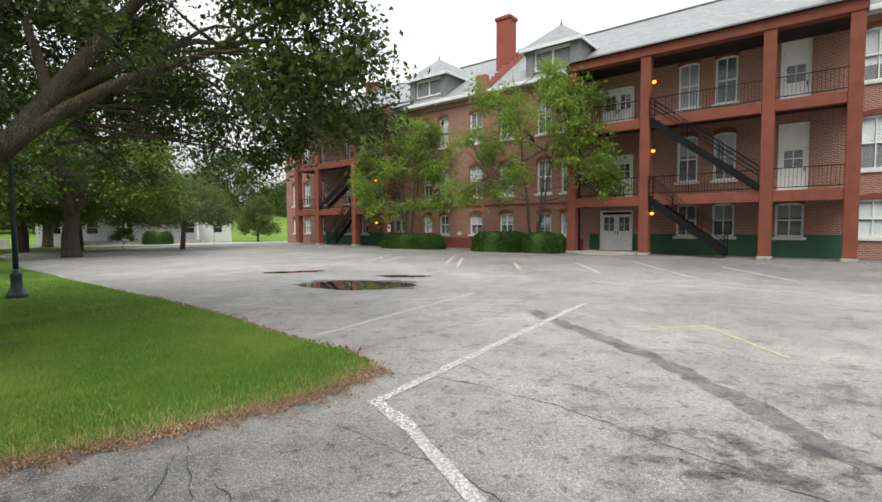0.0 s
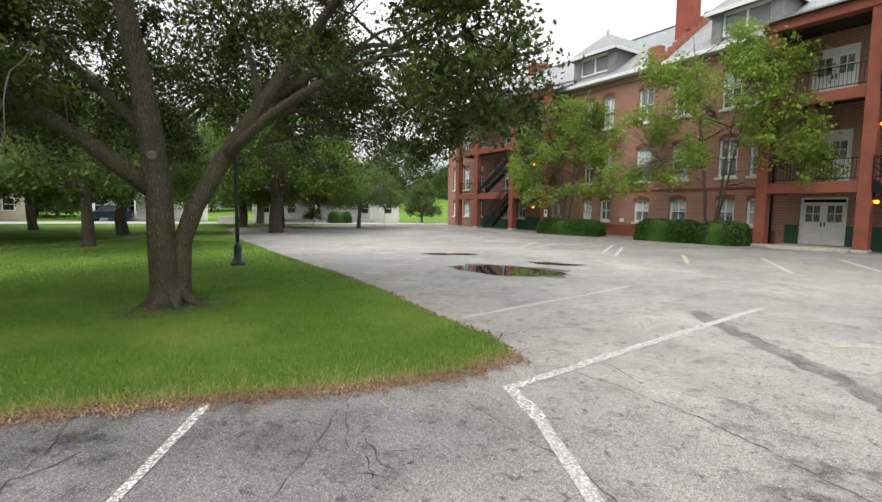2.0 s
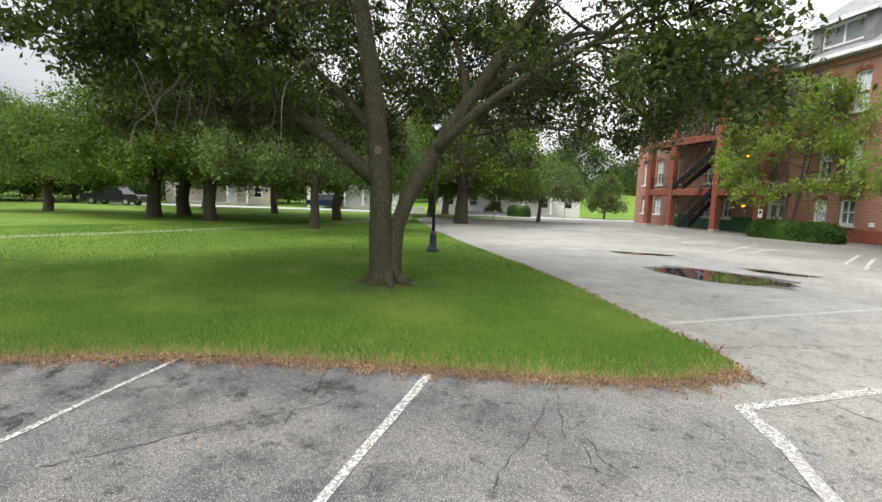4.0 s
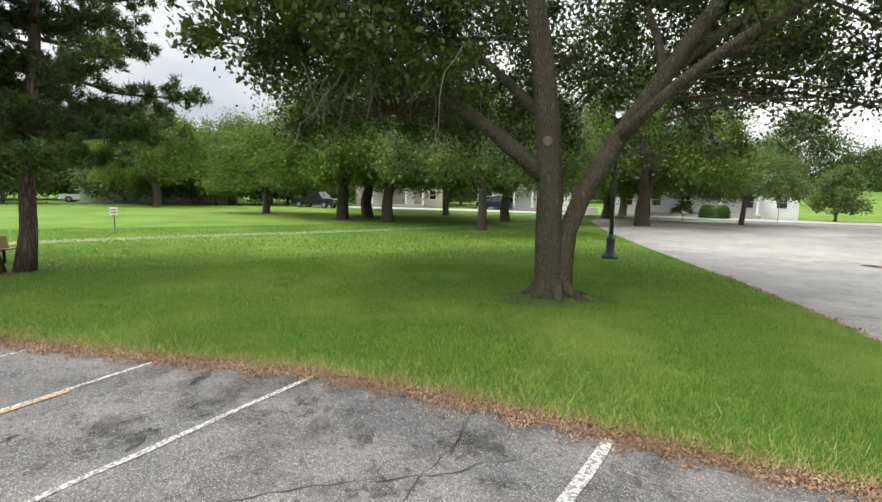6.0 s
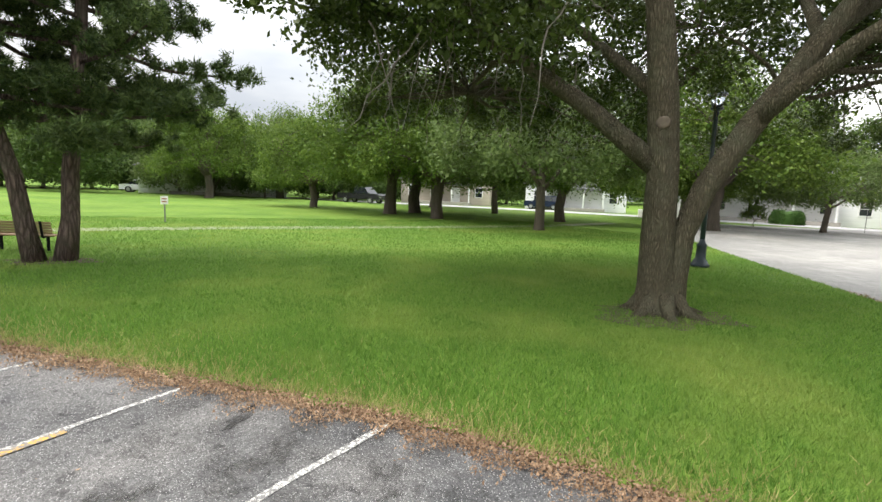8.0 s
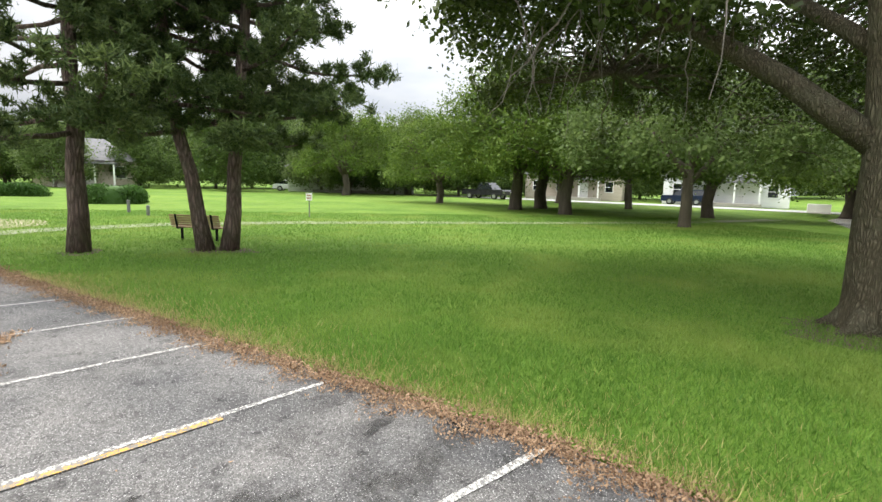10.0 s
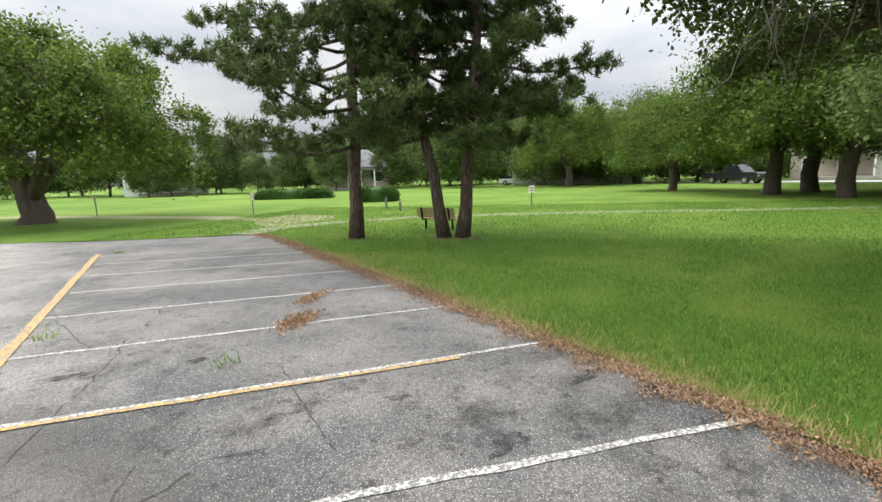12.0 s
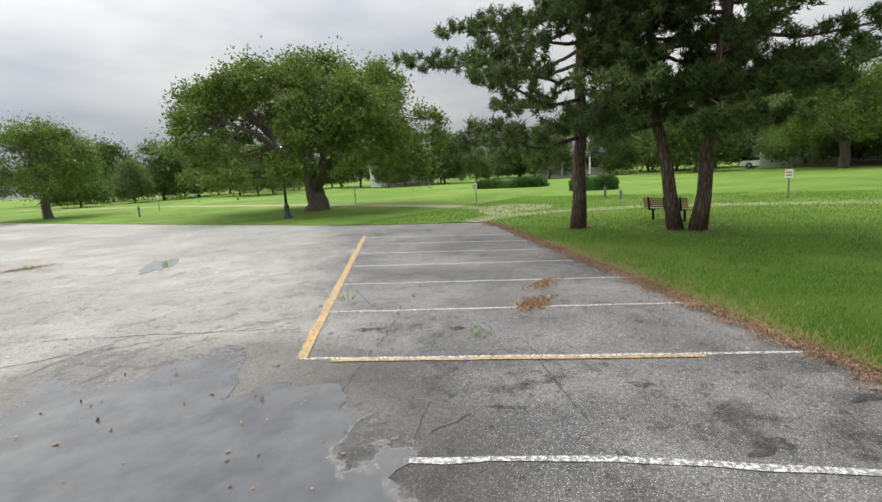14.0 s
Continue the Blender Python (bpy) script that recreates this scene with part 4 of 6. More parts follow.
# roof, gutter, dormers, chimney
slope = (RIDGE - EAVE) / (RIDGE_Y - WALL)
roof = Shape()
for y0, y1, z0, z1 in ((WALL - 0.45, RIDGE_Y, EAVE - 0.02, RIDGE), (RIDGE_Y, BACK + 0.45, RIDGE, EAVE - 0.02)):
    roof.quad((X0 - 0.3, y0, z0), (X1 + 0.3, y0, z0), (X1 + 0.3, y1, z1), (X0 - 0.3, y1, z1))
    roof.quad((X0 - 0.3, y1, z1 - 0.16), (X1 + 0.3, y1, z1 - 0.16), (X1 + 0.3, y0, z0 - 0.16), (X0 - 0.3, y0, z0 - 0.16))
for x, f in ((X0 - 0.02, 1), (X1 + 0.02, -1)):
    roof.add([(x, WALL, EAVE), (x, BACK, EAVE), (x, RIDGE_Y, RIDGE - 0.1)][::f], ((0, 1, 2),))
part("roof", roof, M["slate"], building, "grey slate roof")
part("ridge_cap", Shape().box(X0 - 0.3, X1 + 0.3, RIDGE_Y - 0.12, RIDGE_Y + 0.12, RIDGE - 0.04, RIDGE + 0.07, 0.03), M["dormer_side"], building)
part("gutter", Shape().box(X0, X1, WALL - 0.62, WALL - 0.42, EAVE - 0.16, EAVE + 0.08, 0.03).box(X0, X1, WALL - 0.42, WALL, EAVE - 0.16, EAVE - 0.02), M["gutter"], building, "white painted eaves gutter")


def dormer(x, w, y0, z0, h):
    """A hipped dormer: cheeks, paired window, flared roof."""
    yb = y0 + (h + 0.2) / slope + 0.4
    s = Shape()
    for xa, xb in ((x - w / 2, x - w / 2 + 0.55), (x + w / 2 - 0.55, x + w / 2)):
        s.box(xa, xb, y0, yb, z0 - 0.4, z0 + h)
    s.box(x - w / 2 + 0.55, x + w / 2 - 0.55, y0 + 0.2, yb, z0 - 0.4, z0 + h * 0.2)
    s.box(x - w / 2 + 0.55, x + w / 2 - 0.55, y0 + 0.5, y0 + 0.6, z0, z0 + h)
    ob = part("dormer", s, M["dormer_side"], building, "hipped slate dormer")
    top, over = z0 + h, 0.32
    r = Shape()
    xa, xb, ya = x - w / 2 - over, x + w / 2 + over, y0 - over
    apex_y, apex_z = y0 + w * 0.4, top + 1.75
    back = RIDGE_Y - 0.2
    r.add([(xa, ya, top), (xb, ya, top), (xb, back, top), (xa, back, top), (x, apex_y, apex_z), (x, back, apex_z)], ((0, 1, 4), (1, 2, 5, 4), (3, 0, 4, 5), (3, 2, 1, 0)))
    part("dormer_roof", r, M["slate"], ob)
    part("fascia", Shape().box(xa, xb, ya - 0.03, ya + 0.05, top - 0.2, top + 0.02).box(xa, xa + 0.08, ya, yb, top - 0.2, top + 0.02).box(xb - 0.08, xb, ya, yb, top - 0.2, top + 0.02), M["gutter"], ob, "white dormer fascia")
    part("finial", Shape().turned([(0.1, apex_z - 0.1), (0.05, apex_z + 0.15), (0.02, apex_z + 0.35)], 8, x, apex_y), M["dormer_side"], ob)
    wx0, wx1, wz0, wz1 = x - w / 2 + 0.55, x + w / 2 - 0.55, z0 + h * 0.2, top - 0.2
    f = Shape().box(wx0, wx1, y0 + 0.2, y0 + 0.3, wz0, wz0 + 0.1).box(wx0, wx1, y0 + 0.2, y0 + 0.3, wz1 - 0.1, wz1 + 0.1)
    for xx in (wx0, (wx0 + wx1) / 2 - 0.05, wx1 - 0.1):
        f.box(xx, xx + 0.1, y0 + 0.2, y0 + 0.3, wz0 + 0.1, wz1 - 0.1)
    part("window_frame", f, M["white"], ob)
    part("pane", Shape().box(wx0 + 0.1, wx1 - 0.1, y0 + 0.25, y0 + 0.258, wz0 + 0.1, wz1 - 0.1), M["glass"], ob)


for x in (-24.1, -13.6, 2.6, -37.5):
    dormer(x, 3.7, 2.75, 11.5, 1.85)
part("chimney", Shape().box(-19.45, -18.25, 5.4, 6.4, 12.5, 17.2, 0.04).box(-19.55, -18.15, 5.3, 6.5, 17.2, 17.45, 0.04), M["chimney"], building, "tall red roughcast chimney")
for i in range(12):
    y0, y1 = WALL - 0.5 + i * 0.5, WALL - 0.5 + i * 0.5 + 0.49
    z = EAVE + (y0 - WALL) * slope + 0.55
    part("coping_stone", Shape().box(-18.65, -18.05, y0, y1, z - 1.0, z + 0.12, 0.03), M["coping"], building, "red fire-wall coping stone on the roof")
part("parapet_end", Shape().box(-18.75, -17.95, WALL - 0.75, WALL - 0.25, 10.5, 12.1, 0.05), M["coping"], building, "red brick end of the fire-wall")
part("cupola", Shape().turned([(0.95, 14.2), (0.95, 16.2), (1.15, 16.25), (1.15, 16.45), (0.7, 16.6)], 14, -36.6, 9.0), M["coping"], building, "round red brick roof vent")
turret = Shape().turned([(1.9, 13.6), (0.05, 16.4)], 8, -40.5, 7.0)
part("turret_roof", turret, M["slate"], building, "pointed slate turret roof")

# ---- porches ----
F2, F3, TOP = 3.15, 7.2, 10.7


def rail(x0, x1, y, z, parent):
    s = Shape()
    for zz in (z + 0.12, z + 0.98):
        s.box(x0, x1, y - 0.02, y + 0.02, zz, zz + 0.035)
    n = int((x1 - x0) / 0.14)
    for i in range(n + 1):
        xx = x0 + (x1 - x0) * i / n
        s.box(xx - 0.008, xx + 0.008, y - 0.008, y + 0.008, z + 0.1, z + 1.0)
    part("railing", s, M["iron"], parent, "thin black iron railing")


def flight(xa, za, xb, zb, y0, parent):
    """A straight iron stair from (xa, za) down to (xb, zb)."""
    n = max(3, round(abs(za - zb) / 0.19))
    st = part("staircase", Shape().box(min(xa, xb) - 0.01, min(xa, xb), y0, y0 + 1.0, min(za, zb), min(za, zb) + 0.01), M["iron"], parent, "steep black iron fire stair")
    for yy in (y0, y0 + 0.96):
        v = [(xa, yy, za - 0.45), (xb, yy, zb - 0.05), (xb, yy, zb + 0.36), (xa, yy, za + 0.02)]
        v += [(p[0], yy + 0.05, p[2]) for p in v]
        part("stringer", Shape().add(v, ((0, 1, 2, 3), (7, 6, 5, 4), (0, 4, 5, 1), (3, 2, 6, 7), (0, 3, 7, 4), (1, 5, 6, 2))), M["iron"], st)
        hand = Shape()
        for up in (0.5, 0.72, 0.95):
            hand.tube([(xa, yy + 0.02, za + up), (xb, yy + 0.02, zb + up + 0.2)], [0.02, 0.02], 6)
        for i in range(4):
            t = i / 3
            hand.box(xa + (xb - xa) * t - 0.02, xa + (xb - xa) * t + 0.02, yy, yy + 0.04, za + (zb - za) * t, za + (zb - za) * t + 1.0)
        part("handrail", hand, M["iron"], st)
    for i in range(n):
        t = (i + 0.5) / n
        x, z = xa + (xb - xa) * t, za + (zb - za) * t
        part("tread", Shape().box(x - 0.13, x + 0.13, y0 + 0.05, y0 + 0.96, z - 0.02, z + 0.02), M["iron"], st)


def porch(piers, ext, lamps, label):
    ob = thing("porch", FRONT.copy(), label, "porch")
    x0, x1 = piers[0] - 0.27, piers[-1] + 0.27
    for x in piers:
        pr = part("pier", Shape().box(x - 0.25, x + 0.25, 0, 0.5, 0.16, TOP, 0.02), M["pier"], ob, "red painted brick pier")
        part("pier_base", Shape().box(x - 0.29, x + 0.29, -0.04, 0.54, 0, 0.16, 0.02), M["kerb"], pr, "pale concrete pier base")
    for z in (F2, F3):
        for a, b in zip(piers, piers[1:]):
            part("beam", Shape().box(a + 0.25, b - 0.25, 0.05, 0.4, z - 0.5, z, 0.015), M["pier"], ob)
            rail(a + 0.25, b - 0.25, 0.2, z, ob)
        part("floor_slab", Shape().box(x0 + 0.05, x1 - 0.05, 0.42, WALL, z - 0.18, z - 0.02), M["kerb"], ob)
        # thin sheet under the slab, its shade put in as colour
        part("soffit", Shape().box(x0 + 0.06, x1 - 0.06, 0.42, WALL - 0.01, z - 0.24, z - 0.185), M["ceiling"], ob, "porch ceiling coloured near-black for the shade there")
        for x in (piers[0], piers[-1]):
            part("beam", Shape().box(x - 0.18, x + 0.18, 0.5, WALL, z - 0.5, z - 0.19, 0.015), M["pier"], ob)
    part("roof_beam", Shape().box(x0 - 0.06, x1 + 0.06, -0.06, 0.5, TOP - 0.35, TOP + 0.12, 0.03), M["pier"], ob)
    part("soffit", Shape().box(x0, x1, 0.5, WALL - 0.01, TOP - 0.3, TOP - 0.2), M["ceiling"], ob, "porch ceiling coloured near-black for the shade there")
    part("porch_roof", Shape().add([(x0 - 0.2, -0.25, TOP + 0.12), (x1 + 0.2, -0.25, TOP + 0.12), (x1 + 0.2, WALL + 0.3, TOP + 1.0), (x0 - 0.2, WALL + 0.3, TOP + 1.0),
                                    (x0 - 0.2, -0.25, TOP + 0.2), (x1 + 0.2, -0.25, TOP + 0.2), (x1 + 0.2, WALL + 0.3, TOP + 1.08), (x0 - 0.2, WALL + 0.3, TOP + 1.08)],
                                   ((0, 3, 2, 1), (4, 5, 6, 7), (0, 1, 5, 4), (0, 4, 7, 3), (1, 2, 6, 5))), M["dormer_side"], ob)
    for x, z in lamps:
        lp = part("wall_lamp", Shape().box(x - 0.02, x + 0.2, 0.1, 0.3, z + 0.05, z + 0.1, 0.015), M["iron"], ob, "small wall lamp glowing orange")
        part("bulb", Shape().turned([(0.04, z - 0.1), (0.1, z - 0.05), (0.1, z + 0.03), (0.06, z + 0.05)], 10, x + 0.1, 0.2), M["orange_lamp"], lp, "lit orange lamp glass")
    flight(*ext[0], -0.06, ob)
    flight(*ext[1], -0.06, ob)
    return ob


porch((-11.0, -7.0, -1.68, 1.3), ((-6.75, F3 + 0.05, -1.98, F2 + 0.02), (-6.75, F2 + 0.05, -3.25, 0.12)), [(-6.72, 9.05), (-6.72, 5.5), (-6.72, 2.25)],
      "red three-storey brick porch with black iron fire stairs")
porch((-37.8, -34.8, -29.9, -26.1), ((-30.6, F3 - 1.4, -34.4, F2 + 0.02), (-30.2, F2 + 0.05, -33.3, 0.1)), [(-27.5, 8.9), (-27.5, 5.3), (-27.5, 1.95)],
      "far red three-storey brick porch with black fire stairs")
step = Shape().box(-10.7, -7.3, -0.25, 2.38, 0.0, 0.13, 0.02).box(-10.3, -7.7, -0.65, -0.27, 0.0, 0.07, 0.015)
tagged(part("entrance_step", step, M["kerb"]), "low worn concrete entrance step", "step").matrix_world = FRONT
notice = thing("notice_sign", FRONT @ Matrix.Translation((-25.75, 0.02, 0)), "white notice sign with blue symbol on a post", "sign")
part("post", Shape().box(-0.025, 0.025, -0.02, 0.02, 0, 1.75), M["post"], notice)
part("board", Shape().box(-0.17, 0.17, -0.05, -0.03, 1.2, 1.75, 0.01), M["sign_face"], notice)
part("symbol", Shape().box(-0.09, 0.09, -0.054, -0.051, 1.45, 1.65), M["navy"], notice)
pipe = part("downpipe", Shape().tube([(-11.45, WALL - 0.1, 0.1), (-11.45, WALL - 0.1, 10.9)], [0.06, 0.06], 8), M["iron"], building, "dark downpipe")
part("wall_box", Shape().box(-20.9, -20.6, WALL - 0.1, WALL, 0.95, 1.2, 0.02), M["stone"], building)


# ---- trees ----
def bent(a, b, sag, n, rng, wander=0.06):
    """A limb's line from a to b, bowed and wandering."""
    a, b = np.array(a, float), np.array(b, float)
    d = np.linalg.norm(b - a)
    off = np.cumsum(rng.normal(0, wander * d / n, (n + 1, 3)), axis=0)
    off -= np.linspace(off[0], off[-1], n + 1)
    return [a + (b - a) * t + np.array([0, 0, sag * d * math.sin(math.pi * t)]) + off[i] for i, t in enumerate(np.linspace(0, 1, n + 1))]


def crown_points(rng, count, centre, radius, low, high, droop, hollow, seed, keep=0.0):
    """Clump centres in an umbrella of leaves with gaps."""
    out = []
    while len(out) < count:
        a, r, t = rng.uniform(0, 2 * math.pi), math.sqrt(rng.uniform(0, 1)), rng.uniform(0, 1)
        lobes = 1 + 0.22 * noise.noise(Vector((math.cos(a) * 1.5 + seed, math.sin(a) * 1.5, seed))) + 0.12 * noise.noise(Vector((math.cos(a) * 4, math.sin(a) * 4 + seed, 2)))
        top = low + (high - low) * math.sqrt(max(0.0, 1 - r ** 2.2))
        bottom = low - droop * r ** 1.5 + hollow * (1 - r)
        if top < bottom:
            continue
        z = bottom + (top - bottom) * (1 - (1 - t) ** 1.3)
        p = Vector((centre[0] + radius * lobes * r * math.cos(a), centre[1] + radius * lobes * r * math.sin(a), z))
        if noise.noise(p * (2.4 / radius) + Vector((seed * 3.1, 0, 0))) < keep:
            continue
        if r < 0.45 and t < 0.5 and rng.uniform() < 0.6:
            continue
        out.append(np.array(p))
    return out


def grown(name, limbs, clumps, per, spread, leaf, leaf_mat, bark_mat, seed, twig=0.02, flat=0.5, twigs=1.0, sides=6):
    """Meshes of wood and leaves: limbs are (line, radii); each clump hangs on a twig from the nearest limb."""
    rng = np.random.default_rng(seed)
    wood = Shape()
    nodes_ = []
    for k, (line, radii) in enumerate(limbs):
        wood.tube(line, radii, 14 if radii[0] > 0.2 else sides + 2, True, 0.03, seed + k)
        nodes_ += [np.array(p) for p in line[len(line) // 3:]]
    nodes_ = np.array(nodes_)
    cents = np.array(clumps)
    for i, c in enumerate(cents):
        if rng.uniform() > twigs:
            continue
        gap = np.linalg.norm(nodes_ - c, axis=1) + np.maximum(0, nodes_[:, 2] - c[2]) * 0.7
        a = nodes_[gap.argmin()]
        if np.linalg.norm(a - c) < 0.15:
            continue
        line = bent(a, c, 0.06, 4, rng, 0.12)
        r = twig * min(2.5, 0.6 + np.linalg.norm(a - c) * 0.5)
        wood.tube(line, [r, r * 0.8, r * 0.6, r * 0.4, r * 0.2], 4, False)
    pts = np.repeat(cents, per, axis=0)
    s = spread * rng.uniform(0.5, 1.35, len(cents)).repeat(per)[:, None]
    pts = pts + rng.standard_normal((len(pts), 3)) * s * np.array([1, 1, 0.75])
    return wood.mesh(name + "_wood", True), leaves(name + "_leaves", pts, leaf, M[leaf_mat], rng, flat)


def tree_thing(m, wood, crown, label, bark_mat, group="", category="tree"):
    ob = thing("tree", m, label, category, group)
    part("trunk", wood, M[bark_mat], ob, smooth=True)
    part("crown", crown, None, ob)
    return ob


# the spreading tree on the lawn, with two stems
rng = np.random.default_rng(5)
TREE_X, TREE_Y = -6.87, 5.28
RU = np.array([0.66, 0.75, 0.0])
PU = np.array([-0.75, 0.66, 0.0])
limbs = []
base = np.array([0.0, 0.0, 0.0])
flare = [(-0.06 * RU[0], -0.06 * RU[1], -0.05), (-0.07 * RU[0], -0.07 * RU[1], 0.12), (-0.08 * RU[0], -0.08 * RU[1], 0.4), (-0.1 * RU[0], -0.1 * RU[1], 1.1), (-0.12 * RU[0], -0.12 * RU[1], 1.9),
         (-0.2 * RU[0], -0.2 * RU[1], 2.8), (-0.32 * RU[0], -0.32 * RU[1], 3.8), (-0.55 * RU[0], -0.55 * RU[1], 5.2), (-0.5 * RU[0], -0.5 * RU[1], 7.0), (-0.3 * RU[0], -0.3 * RU[1], 9.0)]
limbs.append((flare, [0.4, 0.28, 0.232, 0.208, 0.2, 0.19, 0.17, 0.135, 0.1, 0.04]))
second = [RU * 0.1 + np.array([0, 0, -0.05]), RU * 0.14 + np.array([0, 0, 0.15]), RU * 0.16 + np.array([0, 0, 0.5]), RU * 0.2 + np.array([0, 0, 1.1]), RU * 0.4 + np.array([0, 0, 1.7]), RU * 0.85 + np.array([0, 0, 2.5]),
          RU * 1.5 + np.array([0, 0, 3.5]), RU * 2.3 + np.array([0, 0, 4.7]), RU * 3.2 + np.array([0, 0, 6.0]), RU * 4.0 + np.array([0, 0, 7.4])]
limbs.append((second, [0.31, 0.19, 0.158, 0.148, 0.15, 0.145, 0.13, 0.105, 0.075, 0.03]))
for k in range(7):
    a = 2 * math.pi * k / 7 + 0.3
    d = np.array([math.cos(a), math.sin(a), 0])
    limbs.append(([d * 0.18 + np.array([0, 0, 0.26]), d * 0.36 + np.array([0, 0, 0.07]), d * rng.uniform(0.55, 0.85) + np.array([0, 0, -0.03])], [0.12, 0.075, 0.025]))
starts = {1: (flare[4], -RU * 4.6 + PU * 0.6, 4.2, 0.15), 2: (flare[6], -RU * 3.5 - PU * 3.2, 5.6, 0.11), 3: (flare[7], PU * 4.3 - RU * 0.8, 6.5, 0.1), 4: (second[5], RU * 4.2 - PU * 2.5, 4.6, 0.11),
          5: (second[6], RU * 6.0 + PU * 1.0, 5.6, 0.1), 6: (second[6], RU * 2.0 + PU * 4.4, 6.2, 0.09), 7: (second[7], RU * 5.0 - PU * 1.2, 7.6, 0.08), 8: (flare[6], -RU * 0.6 - PU * 4.6, 5.2, 0.1),
          9: (flare[5], -RU * 3.2 + PU * 3.0, 5.0, 0.1), 10: (flare[8], -RU * 2.6 - PU * 1.0, 8.6, 0.07), 11: (second[4], RU * 3.2 + PU * 2.7, 4.1, 0.08), 12: (second[8], RU * 2.0 - PU * 3.0, 8.2, 0.07)}
for k, (a, to, z, r) in starts.items():
    b = np.array(a) + (to - np.array([np.array(a)[0], np.array(a)[1], 0])) * 1.0
    b[2] = z
    line = bent(a, b, 0.1, 9, rng, 0.07)
    limbs.append((line, list(np.linspace(r, r * 0.18, 10))))
    for j in range(3):
        s0 = line[4 + j * 2 - (j > 1)]
        e = np.array(s0) + rng.normal(0, 1, 3) * np.array([1.3, 1.3, 0.5]) + np.array([0, 0, 0.4])
        limbs.append((bent(s0, e, 0.08, 5, rng, 0.1), list(np.linspace(r * 0.45, r * 0.1, 6))))
cl = crown_points(rng, 620, (RU[0] * 0.15 - 0.4, RU[1] * 0.15 + 0.4), 5.6, 4.0, 9.6, 1.15, 0.9, 2.0, 0.03)
cl += crown_points(rng, 150, (RU[0] * 0.1 - 0.4, RU[1] * 0.1 + 0.4), 5.7, 3.5, 4.4, 0.8, 0.9, 5.0, 0.0)
cl += crown_points(rng, 120, (RU[0] * 0.15 - 0.4, RU[1] * 0.15 + 0.4), 6.2, 3.5, 7.6, 1.0, 0.5, 8.0, 0.06)
cl += crown_points(rng, 100, (-2.7, -3.3), 2.9, 3.7, 6.6, 0.6, 0.4, 14.0, 0.0)
# the crown stops short of the parking stalls
cl = [c for c in cl if math.hypot(c[0] + TREE_X + 2.6, c[1] + TREE_Y + 0.4) > 5.0]
cl = [c for c in cl if c[0] * RU[0] + c[1] * RU[1] > -5.2]
cl = [c for c in cl if c[1] + TREE_Y > -0.1 - (c[0] + TREE_X + 7.46) * 0.2]
limbs = limbs[:9] + [(l, r) for l, r in limbs[9:] if math.hypot(l[-1][0] + TREE_X + 2.6, l[-1][1] + TREE_Y + 0.4) > 4.4]
wood, crown = grown("spreading_tree", limbs, cl, 270, 0.245, 0.054, "oak_leaf", "oak_bark", 7, 0.016)
big_tree = tree_thing(pose(TREE_X, TREE_Y, 0.0), wood, crown, "large spreading shade tree with twin furrowed trunks on the lawn", "oak_bark")
kx, ky = (np.array([0.6, -0.8, 0]) * 0.19 - RU * 0.17)[:2]
knob = Shape().turned([(0.02, -0.03), (0.12, -0.03), (0.1, 0.02), (0.06, 0.035), (0.02, 0.03)], 12)
kn = part("knot", knob, M["wound"], big_tree, "round healed branch scar", True)
kn.matrix_local = Matrix.Translation((kx, ky, 2.5)) @ Vector((0.6, -0.8, 0.05)).to_track_quat("Z", "Y").to_matrix().to_4x4() @ Matrix.Diagonal((0.75, 0.75, 0.6, 1))
twigs = Shape()
for k in range(26):
    a = rng.uniform(0, 2 * math.pi)
    p = -RU * rng.uniform(1.2, 4.0) + PU * rng.normal(0, 1.0) + np.array([0, 0, rng.uniform(3.3, 4.3)])
    e = p + np.array([rng.normal(0, 0.35), rng.normal(0, 0.35), -rng.uniform(0.5, 1.5)])
    twigs.tube(bent(p, e, 0.0, 6, rng, 0.25), list(np.linspace(0.012, 0.003, 7)), 4, False)
tagged(part("twig_spray", twigs, M["dead_twig"], big_tree, "bare hanging dead twigs"), kind="stuff")
blot("root_soil", TREE_X + 0.05, TREE_Y - 0.05, 0.85, 0.6, 0.8, M["soil"], "bare dark soil around the tree roots", "bare soil", 31, 0.026, 0.3)


